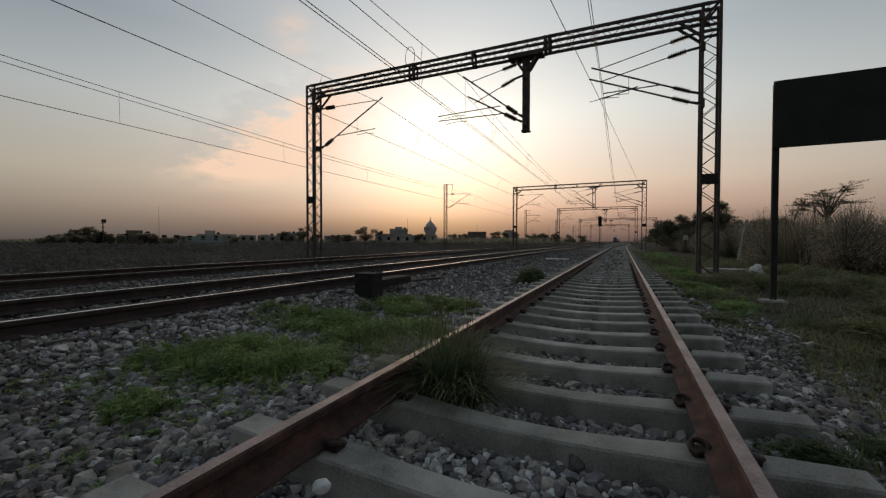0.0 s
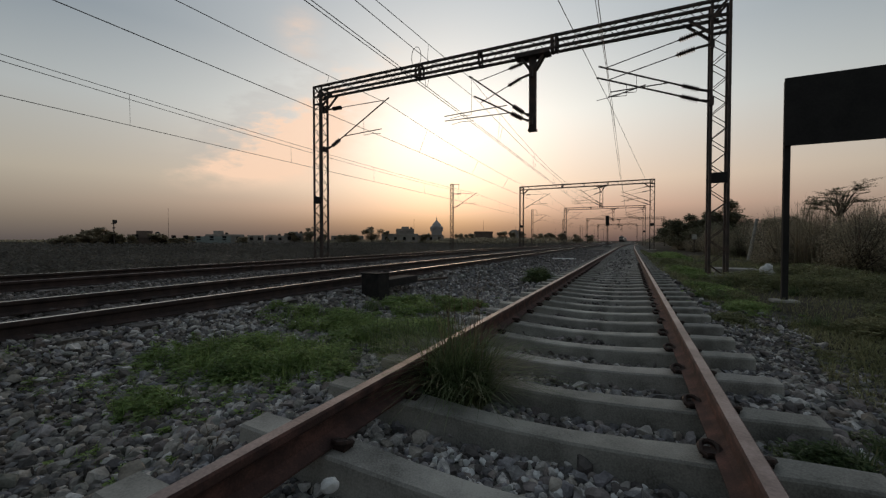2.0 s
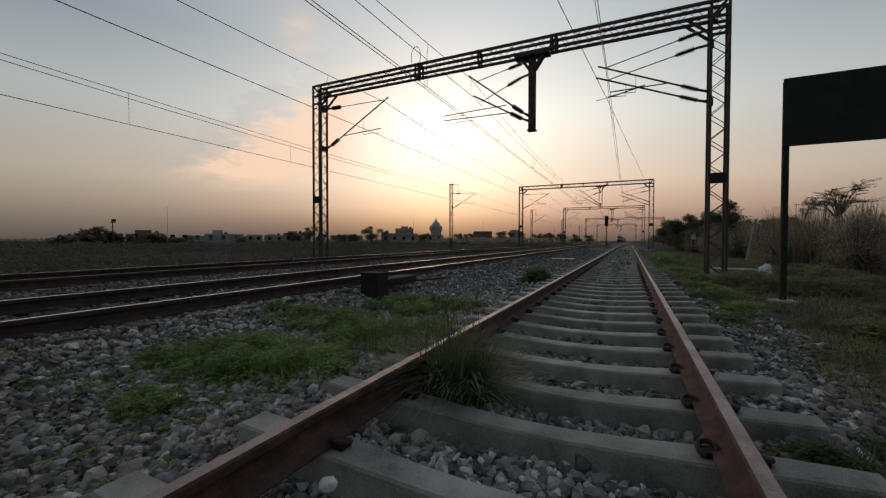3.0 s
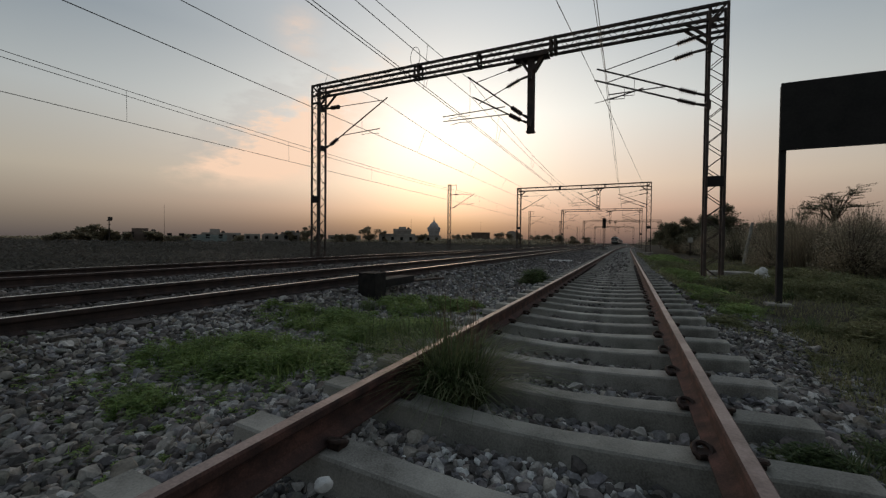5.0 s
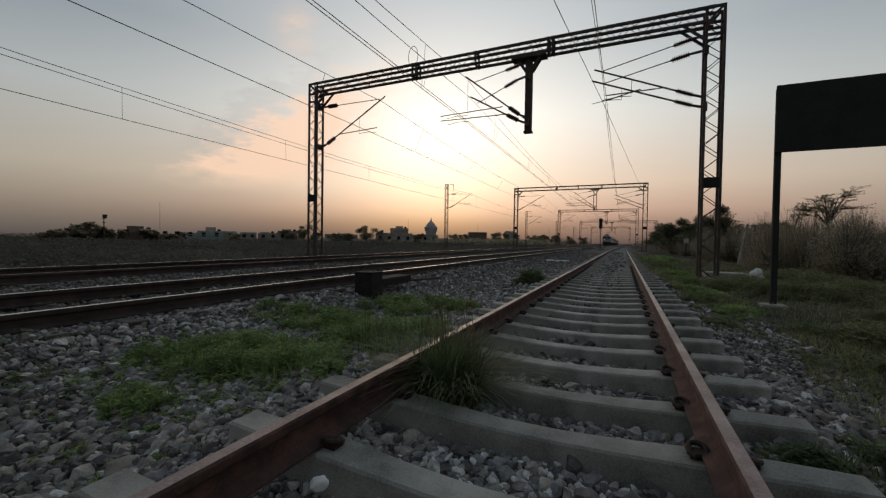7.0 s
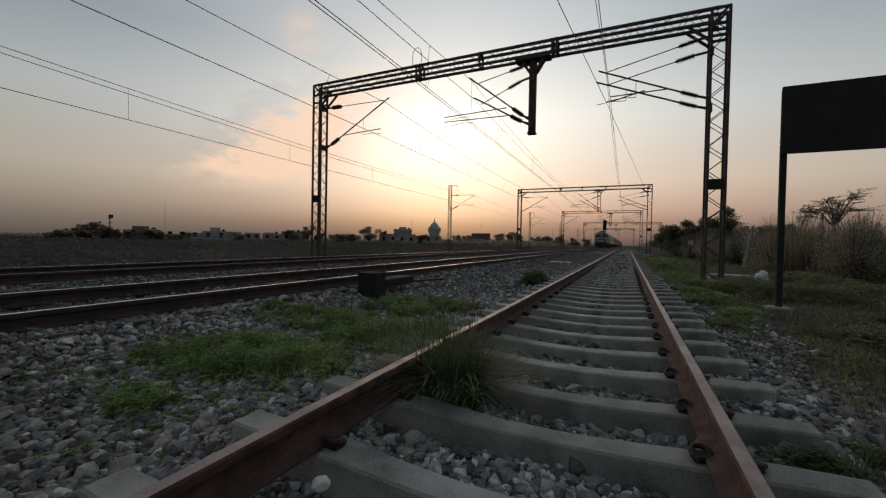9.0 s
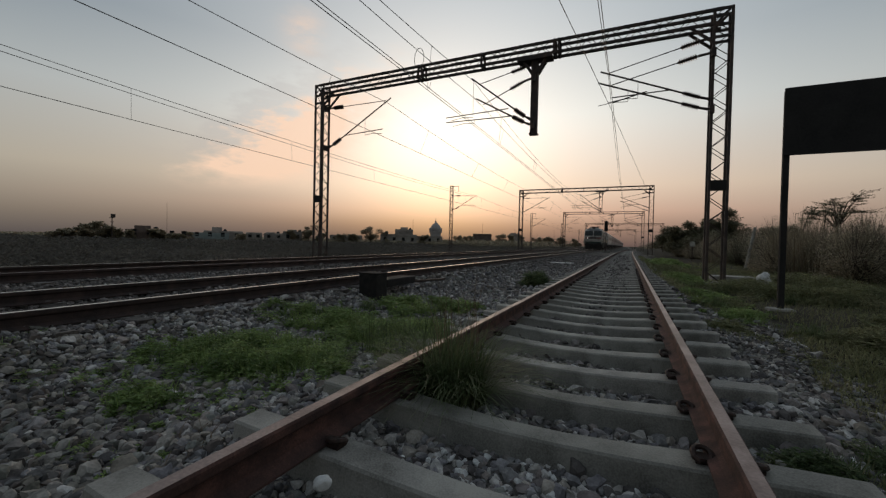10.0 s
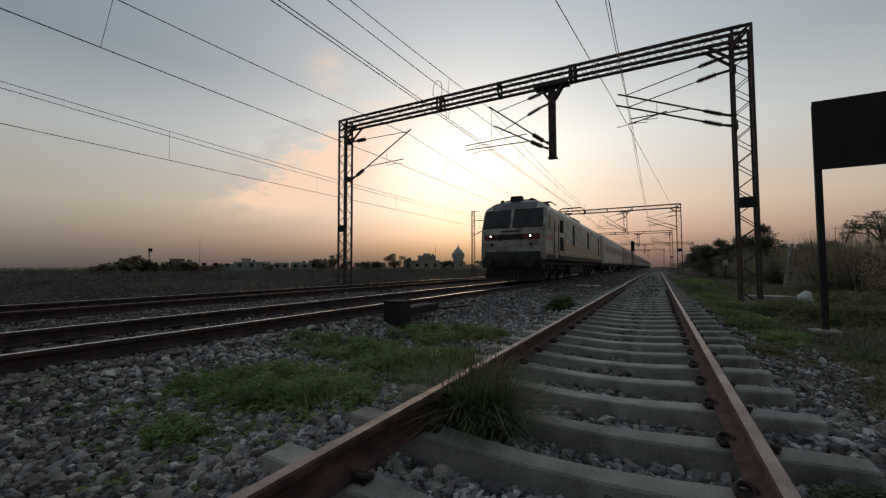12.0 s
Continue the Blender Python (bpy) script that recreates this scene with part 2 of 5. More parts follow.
M_DOME = material("whitewashed_dome", [(0.34, 0.315, 0.305), (0.48, 0.45, 0.435)], 0.8, scale=0.5, fine=5, bump=0.1)
M_CREAM = material("loco_cream_paint", [(0.17, 0.157, 0.137), (0.40, 0.38, 0.34), (0.56, 0.54, 0.49)], 0.55, scale=1.8, fine=9, bump=0.03, depth=0.003)
M_RED = material("loco_red_paint", [(0.13, 0.04, 0.038), (0.24, 0.055, 0.05)], 0.4, scale=1.2, fine=10, bump=0.0)
M_OCHRE = material("loco_ochre_band", [(0.30, 0.23, 0.15), (0.40, 0.31, 0.20)], 0.5, scale=1.2, fine=10, bump=0.0)
M_GREEN = material("dirty_green_paint", [(0.025, 0.04, 0.032), (0.05, 0.066, 0.052)], 0.5, scale=1.2, fine=10, bump=0.0)
M_GRIME = material("grimy_underframe", [(0.018, 0.016, 0.015), (0.04, 0.034, 0.03)], 0.8, scale=4, fine=40, bump=0.3, depth=0.005)
M_ROOF = material("grey_roof_paint", [(0.14, 0.14, 0.14), (0.22, 0.22, 0.215)], 0.7, scale=1.5, fine=20, bump=0.1)
M_GLASS = material("dark_window_glass", [(0.034, 0.037, 0.036), (0.055, 0.059, 0.057)], 0.38, scale=1, bump=0.0, spec=0.3)
M_COACH = [material("coach_paint_" + n, c, 0.45, scale=0.6, fine=9, bump=0.03, depth=0.003) for n, c in (
    ("grey", [(0.40, 0.39, 0.37), (0.50, 0.49, 0.46)]), ("mauve", [(0.085, 0.045, 0.06), (0.13, 0.075, 0.095)]), ("slate", [(0.15, 0.16, 0.175), (0.21, 0.22, 0.235)]))]
M_LAMP = glowing("headlight_glow", (1.0, 0.97, 0.9), 9.0)
M_IRONBOX = material("dark_iron_casing", [(0.012, 0.011, 0.011), (0.03, 0.026, 0.024)], 0.92, 0.2, scale=9, bump=0.3, depth=0.003)


def ground_material():
    m = material("dusty_ground", [(0.03, 0.028, 0.022), (0.05, 0.045, 0.035), (0.08, 0.07, 0.055)], 1.0, scale=0.35, fine=7, bump=0.5, depth=0.03, spec=0.05)
    nt = m.node_tree
    N, L = nt.nodes.new, nt.links.new
    b = nt.nodes["Principled BSDF"]
    soil = b.inputs["Base Color"].links[0].from_socket
    tc = N("ShaderNodeTexCoord")
    sep = N("ShaderNodeSeparateXYZ")
    L(tc.outputs["Object"], sep.inputs[0])
    vor = N("ShaderNodeTexVoronoi")
    vor.inputs["Scale"].default_value = 17.0
    L(tc.outputs["Object"], vor.inputs["Vector"])
    ramp = N("ShaderNodeValToRGB")
    e = ramp.color_ramp.elements
    e[0].color, e[1].color = (0.05, 0.047, 0.043, 1), (0.16, 0.15, 0.138, 1)
    L(vor.outputs["Color"], ramp.inputs[0])
    nz = N("ShaderNodeTexNoise")
    nz.inputs["Scale"].default_value = 0.8
    nz.inputs["Detail"].default_value = 6.0
    L(tc.outputs["Object"], nz.inputs["Vector"])
    # ballast lies between the left bank and the right-hand shoulder
    a = N("ShaderNodeMath")
    a.operation = "MULTIPLY_ADD"
    L(nz.outputs["Fac"], a.inputs[0])
    a.inputs[1].default_value = 2.4
    L(sep.outputs["X"], a.inputs[2])
    ra = N("ShaderNodeMapRange")
    ra.inputs["From Min"].default_value, ra.inputs["From Max"].default_value = 3.9, 3.4
    L(a.outputs[0], ra.inputs["Value"])
    rb = N("ShaderNodeMapRange")
    rb.inputs["From Min"].default_value, rb.inputs["From Max"].default_value = -11.4, -10.6
    L(a.outputs[0], rb.inputs["Value"])
    mul = N("ShaderNodeMath")
    mul.operation = "MULTIPLY"
    L(ra.outputs[0], mul.inputs[0])
    L(rb.outputs[0], mul.inputs[1])
    mx = N("ShaderNodeMix")
    mx.data_type = "RGBA"
    L(mul.outputs[0], mx.inputs[0])
    L(soil, mx.inputs[6])
    L(ramp.outputs[0], mx.inputs[7])
    L(mx.outputs[2], b.inputs["Base Color"])
    return m


M_GROUND = ground_material()


# ---- geometry helpers: a shape is a pair (vertices, faces) ----
def join(*shapes):
    vs, fs = [], []
    for v, f in shapes:
        k = len(vs)
        vs.extend(v)
        fs.extend(tuple(i + k for i in q) for q in f)
    return vs, fs


def box(x0, x1, y0, y1, z0, z1):
    v = [(x, y, z) for z in (z0, z1) for y in (y0, y1) for x in (x0, x1)]
    return v, [(0, 2, 3, 1), (4, 5, 7, 6), (0, 1, 5, 4), (2, 6, 7, 3), (0, 4, 6, 2), (1, 3, 7, 5)]


def tube(p, q, r, n=6, r2=None):
    p, q = Vector(p), Vector(q)
    r2 = r if r2 is None else r2
    d = (q - p).normalized()
    a = d.orthogonal().normalized()
    b = d.cross(a)
    v = []
    for c, s in ((p, r), (q, r2)):
        for i in range(n):
            t = 2 * math.pi * i / n
            v.append(tuple(c + s * (math.cos(t) * a + math.sin(t) * b)))
    f = [(i, (i + 1) % n, n + (i + 1) % n, n + i) for i in range(n)]
    return v, f + [tuple(reversed(range(n))), tuple(range(n, 2 * n))]


def rod(points, r, n=5):
    """A bent rod through the points."""
    pts = [Vector(p) for p in points]
    v, f = [], []
    ref = Vector((0.13, 0.31, 0.94))
    for i, p in enumerate(pts):
        d = (pts[min(i + 1, len(pts) - 1)] - pts[max(i - 1, 0)]).normalized()
        a = d.cross(ref)
        a = (a if a.length > 0.05 else d.orthogonal()).normalized()
        b = d.cross(a)
        for k in range(n):
            t = 2 * math.pi * k / n
            v.append(tuple(p + r * (math.cos(t) * a + math.sin(t) * b)))
    for i in range(len(pts) - 1):
        for k in range(n):
            f.append((i * n + k, i * n + (k + 1) % n, (i + 1) * n + (k + 1) % n, (i + 1) * n + k))
    f += [tuple(reversed(range(n))), tuple(range((len(pts) - 1) * n, len(pts) * n))]
    return v, f


def lathe(p, q, profile, n=10):
    """Turned shape from p to q; the profile holds (share of the way, radius)."""
    p, q = Vector(p), Vector(q)
    d = (q - p).normalized()
    a = d.orthogonal().normalized()
    b = d.cross(a)
    v, f = [], []
    for s, r in profile:
        c = p.lerp(q, s)
        for k in range(n):
            t = 2 * math.pi * k / n
            v.append(tuple(c + r * (math.cos(t) * a + math.sin(t) * b)))
    for i in range(len(profile) - 1):
        for k in range(n):
            f.append((i * n + k, i * n + (k + 1) % n, (i + 1) * n + (k + 1) % n, (i + 1) * n + k))
    f += [tuple(reversed(range(n))), tuple(range((len(profile) - 1) * n, len(profile) * n))]
    return v, f


def bar(p, q, w, h=None):
    """A straight bar of square section."""
    p, q = Vector(p), Vector(q)
    h = h or w
    d = (q - p).normalized()
    a = d.cross(Vector((0, 1, 0)))
    a = (a if a.length > 0.05 else d.cross(Vector((1, 0, 0)))).normalized()
    b = d.cross(a)
    v = [tuple(c + sa * a * w / 2 + sb * b * h / 2) for c in (p, q) for sa, sb in ((-1, -1), (1, -1), (1, 1), (-1, 1))]
    return v, [(3, 2, 1, 0), (4, 5, 6, 7), (0, 1, 5, 4), (1, 2, 6, 5), (2, 3, 7, 6), (3, 0, 4, 7)]


def mesh_of(name, shape, mat, bevel=0.0, smooth=False):
    me = bpy.data.meshes.new(name)
    me.from_pydata([tuple(v) for v in shape[0]], [], shape[1])
    bm = bmesh.new()
    bm.from_mesh(me)
    bmesh.ops.recalc_face_normals(bm, faces=bm.faces)
    if bevel:
        bmesh.ops.bevel(bm, geom=bm.edges[:], offset=bevel, segments=2, profile=0.6, affect="EDGES", clamp_overlap=True)
    bm.to_mesh(me)
    bm.free()
    me.materials.append(mat)
    if smooth:
        me.shade_smooth()
    return me


def part(name, shape, mat, parent, label="", bevel=0.0, smooth=False, at=None):
    me = shape if isinstance(shape, bpy.types.Mesh) else mesh_of(name, shape, mat, bevel, smooth)
    ob = new(name, me)
    ob.parent = parent
    if at is not None:
        ob.matrix_basis = at
    if label:
        tagged(ob, label)
    return ob


def thing(name, label, category, group="", kind="", at=None):
    ob = new(name)
    ob.empty_display_size = 0.3
    if at is not None:
        ob.matrix_basis = at
    return tagged(ob, label, category, group, kind)


def solid(name, shape, mat, label, category, group="", kind="", bevel=0.0, smooth=False, at=None):
    ob = new(name, mesh_of(name, shape, mat, bevel, smooth))
    if at is not None:
        ob.matrix_basis = at
    return tagged(ob, label, category, group, kind)


def raw_mesh(name, verts, faces, mat):
    """Many small faces of one size, straight from arrays."""
    me = bpy.data.meshes.new(name)
    nf, k = faces.shape
    me.vertices.add(len(verts))
    me.vertices.foreach_set("co", verts.astype(np.float32).ravel())
    me.loops.add(nf * k)
    me.loops.foreach_set("vertex_index", faces.astype(np.int32).ravel())
    me.polygons.add(nf)
    me.polygons.foreach_set("loop_start", np.arange(0, nf * k, k, dtype=np.int32))
    me.update(calc_edges=True)
    me.validate()
    me.shade_flat()
    me.materials.append(mat)
    return me


# ---- ground ----
GX = [-1500, -60, -20, -14.6, -12.4, -11.6, -11.0, -9.95, -8.9, -8.4, -7.8, -7.1, -6.5, -5.5, -4.5, -4.2, -3.65, -2.6, -1.9, -1.36, -0.9, 0, 0.9, 1.36, 1.9, 2.6, 3.6, 5, 8, 30, 1500]
GZ = [-0.9, -0.9, -0.85, -0.7, -0.34, -0.08, -0.09, -0.16, -0.11, -0.12, -0.26, -0.14, -0.15, -0.20, -0.15, -0.145, -0.34, -0.36, -0.33, -0.27, -0.345, -0.35, -0.345, -0.27, -0.31, -0.32, -0.27, -0.27, -0.32, -0.5, -0.9]


def ground_z(x, y):
    bed = np.clip(2.0 - 2.2 * np.abs(x), 0.0, 1.0) * np.clip((y - 3.0) / 8.0, 0.0, 1.0)
    return np.interp(x, GX, GZ) + 0.085 * bed + 0.085 * np.clip(1.0 - np.abs(x - 1.55) / 0.6, 0.0, 1.0) * np.clip((y - 4.0) / 6.0, 0.0, 1.0) + 0.018 * np.clip((30.0 - y) / 8.0, 0.0, 1.0) * np.sin(1.9 * x + 0.7 * y) * np.cos(1.3 * y - 0.4 * x)


def ground():
    xs = sorted(set([float(v) for v in GX] + list(np.arange(-14, 9, 0.3).round(2)) + [-900, -400, -200, -120, -40, -30, 12, 16, 22, 45, 80, 150, 300, 700]))
    ys = [-1500, -500, -150, -60, -30, -15] + list(np.arange(-8, 24, 0.4).round(2)) + [26, 29, 33, 38, 45, 55, 70, 90, 120, 160, 220, 320, 500, 900, 1800]
    X, Y = np.meshgrid(xs, ys)
    Z = ground_z(X, Y)
    v = np.stack([X.ravel(), Y.ravel(), Z.ravel()], 1)
    nx, ny = len(xs), len(ys)
    i = np.arange((ny - 1) * (nx - 1))
    r, c = i // (nx - 1), i % (nx - 1)
    a = r * nx + c
    me = raw_mesh("ground", v, np.stack([a, a + 1, a + nx + 1, a + nx], 1), M_GROUND)
    me.shade_smooth()
    tagged(new("ground", me), "dusty ground, grey ballast between the tracks and dark soil beyond", "ground", kind="structure")


ground()


# ---- tracks ----
def track_x(cx, y, bend):
    """The centre line; a bend drifts to the right far off."""
    return cx + bend * max(0.0, y - 44) ** 2


def rail_shape(cx, z, bend):
    half = [(0.075, -0.172), (0.075, -0.161), (0.034, -0.147), (0.012, -0.132), (0.0085, -0.10), (0.0085, -0.066), (0.031, -0.050), (0.036, -0.040), (0.036, -0.010), (0.028, 0.0)]
    prof = half + [(-a, b) for a, b in reversed(half)]
    ys = [-30, -8, 0, 4, 8, 14, 22, 32, 44, 52, 60, 70, 80, 95, 120, 160, 230, 330, 480] if bend else [-30, 0, 40, 120, 480]
    n = len(prof)
    v = [(track_x(cx, min(y, 105), bend) + px, y, z + pz) for y in ys for px, pz in prof]
    f = [(i * n + k, i * n + (k + 1) % n, (i + 1) * n + (k + 1) % n, (i + 1) * n + k) for i in range(len(ys) - 1) for k in range(n)]
    return v, f + [tuple(reversed(range(n))), tuple(range((len(ys) - 1) * n, len(ys) * n))]


def rail(parent, cx, z, bend, run, label, steel):
    ob = part("rail", rail_shape(cx, z, bend), steel, parent, label)
    me = ob.data
    me.materials.append(run)
    for p in me.polygons:
        zs = [me.vertices[i].co.z for i in p.vertices]
        if min(zs) > z - 0.002:
            p.material_index = 1
    return ob


def sleeper_mesh(mat):
    st = [(-1.375, -0.158, 0.076, 0.118), (-1.10, -0.168, 0.082, 0.125), (-0.97, -0.176, 0.088, 0.128), (-0.74, -0.186, 0.088, 0.128), (-0.45, -0.208, 0.076, 0.118), (-0.15, -0.222, 0.070, 0.112)]
    st += [(-x, z, a, b) for x, z, a, b in reversed(st)]
    v = []
    for x, z, a, b in st:
        v += [(x, -b, -0.41), (x, -a - 0.010, z - 0.012), (x, -a, z), (x, a, z), (x, a + 0.010, z - 0.012), (x, b, -0.41)]
    f = [(i * 6 + k, i * 6 + (k + 1) % 6, i * 6 + 6 + (k + 1) % 6, i * 6 + 6 + k) for i in range(len(st) - 1) for k in range(6)]
    f += [(5, 4, 3, 2, 1, 0), tuple((len(st) - 1) * 6 + k for k in range(6))]
    return mesh_of("sleeper", (v, f), mat)


SLEEPER = sleeper_mesh(M_CONC)
STAINED = sleeper_mesh(M_STAIN)


def clip_mesh():
    """A sprung rail clip: one bent round bar with an open loop."""
    pts = []
    for i in range(11):
        t = radians(-50 + 29 * i)
        pts.append((0.040 * math.cos(t) - 0.012, 0.046 * math.sin(t), 0.024 + 0.020 * math.sin(t * 0.9)))
    pts = [(0.062, -0.052, 0.004)] + pts + [(0.030, 0.002, 0.012), (0.066, 0.004, 0.012)]
    cast = box(-0.045, 0.02, -0.034, 0.034, -0.012, 0.024)
    return mesh_of("clip", join(rod(pts, 0.0135, 6), cast), M_CLIP, smooth=False)


CLIP = clip_mesh()
PITCH = 0.65
# the nearest sleepers of the rusty track lie a little unevenly
UNEVEN = (1.84, 2.445, 3.11, 3.745, 4.385, 5.035, 5.70, 6.32, 6.97, 7.61, 8.27, 8.94, 9.63)


def track(label, cx, z, bend, run, rail_label, first, last, clips, shift, inner=None):
    t = thing("railway_track", label, "railway track", "parallel railway tracks", "structure")
    for s in (-1, 1):
        rail(t, cx + s * 0.8715, z, bend, inner if inner and s > 0 else run, rail_label, M_RUST if bend else M_DARKRAIL)
    rnd = random.Random(int(abs(cx) * 10) + 3)
    for i in range(first, last):
        y = UNEVEN[i] if bend and 0 <= i < len(UNEVEN) else shift + i * PITCH
        m = pose(track_x(cx, y, bend) + rnd.uniform(-0.012, 0.012), y + (0 if 0 <= i <= 12 and bend else rnd.uniform(-0.012, 0.012)), z + rnd.uniform(-0.004, 0.0), rz=rnd.uniform(-0.5, 0.5))
        sl = part("sleeper", SLEEPER if bend else STAINED, None, t, at=m)
        if i < clips:
            for s in (-1, 1):
                part("clip", CLIP, None, sl, at=pose(s * 0.788, 0, -0.182, rz=180 if s < 0 else 0) if s > 0 else pose(-0.788, 0, -0.182, rz=180))
                part("clip", CLIP, None, sl, at=pose(s * 0.955, 0, -0.182, rz=180 if s > 0 else 0))
    return t


track("rusty single track on grey concrete sleepers in stone ballast", 0.0, 0.0, 0.00035, M_RUN, "brown rusted rail with worn pinkish top", -20, 150, 26, 1.84)
track("main line track with dark rusty rails and shiny tops", -5.5, 0.06, 0.0, M_RUN2, "dark rusty rail with bright worn top", -20, 190, 0, 1.5)
track("outer main line track with dark rails and bright tops", -9.95, 0.10, 0.0, M_RUN2, "dark rusty rail with bright worn top", -20, 170, 0, 1.7, M_RUN)


# ---- ballast stones ----
def finer(base, tri):
    """Split every triangle of the base lump in four."""
    verts, mids, out = [tuple(v) for v in base], {}, []
    r = np.linalg.norm(base[0])

    def mid(i, j):
        k = (min(i, j), max(i, j))
        if k not in mids:
            m = (base[i] + base[j]) / 2
            verts.append(tuple(m * r / np.linalg.norm(m)))
            mids[k] = len(verts) - 1
        return mids[k]

    for a, b, c in tri:
        ab, bc, ca = mid(a, b), mid(b, c), mid(c, a)
        out += [(a, ab, ca), (b, bc, ab), (c, ca, bc), (ab, bc, ca)]
    return np.array(verts), np.array(out)


def stones(name, spots, sizes, mat, label, seed, near=False):
    """spots: rows of x, y, z; every stone is a broken, flat-sided lump, with worn edges where it lies near."""
    rs = np.random.RandomState(seed)
    p = (1 + 5 ** 0.5) / 2
    base = np.array([(-1, p, 0), (1, p, 0), (-1, -p, 0), (1, -p, 0), (0, -1, p), (0, 1, p), (0, -1, -p), (0, 1, -p), (p, 0, -1), (p, 0, 1), (-p, 0, -1), (-p, 0, 1)]) / 1.9
    tri = np.array([(0, 11, 5), (0, 5, 1), (0, 1, 7), (0, 7, 10), (0, 10, 11), (1, 5, 9), (5, 11, 4), (11, 10, 2), (10, 7, 6), (7, 1, 8), (3, 9, 4), (3, 4, 2), (3, 2, 6), (3, 6, 8), (3, 8, 9), (4, 9, 5), (2, 4, 11), (6, 2, 10), (8, 6, 7), (9, 8, 1)])
    n = len(spots)
    if near:
        base, tri = finer(base, tri)
    nv, rough = len(base), 0.55 if near else 1.0
    v = base[None] * (1 + rough * rs.uniform(-0.30, 0.30, (n, nv, 1))) + rough * rs.uniform(-0.16, 0.16, (n, nv, 3))
    v *= rs.uniform(0.62, 1.25, (n, 1, 3)) * np.array((1.15, 1.0, 0.68))
    # snap to two or three broken planes
    for _ in range(8 if near else 4):
        d = rs.normal(size=(n, 1, 3))
        d /= np.linalg.norm(d, axis=2, keepdims=True)
        h = (v * d).sum(2, keepdims=True)
        lim = rs.uniform(0.36 if near else 0.45, 0.8, (n, 1, 1))
        v -= d * np.maximum(h - lim, 0)
    a, b, c = rs.uniform(0, 2 * np.pi, n), rs.uniform(-0.7, 0.7, n), rs.uniform(-0.7, 0.7, n)
    ca, sa, cb, sb, cc, sc = np.cos(a), np.sin(a), np.cos(b), np.sin(b), np.cos(c), np.sin(c)
    R = np.empty((n, 3, 3))
    R[:, 0] = np.stack([ca * cb, ca * sb * sc - sa * cc, ca * sb * cc + sa * sc], 1)
    R[:, 1] = np.stack([sa * cb, sa * sb * sc + ca * cc, sa * sb * cc - ca * sc], 1)
    R[:, 2] = np.stack([-sb, cb * sc, cb * cc], 1)
    v = np.einsum("nij,nkj->nki", R, v * sizes[:, None, None]) + spots[:, None]
    f = tri[None] + (nv * np.arange(n))[:, None, None]
    me = raw_mesh(name, v.reshape(-1, 3), f.reshape(-1, 3), mat)
    tagged(new(name, me), label, "gravel", kind="stuff")


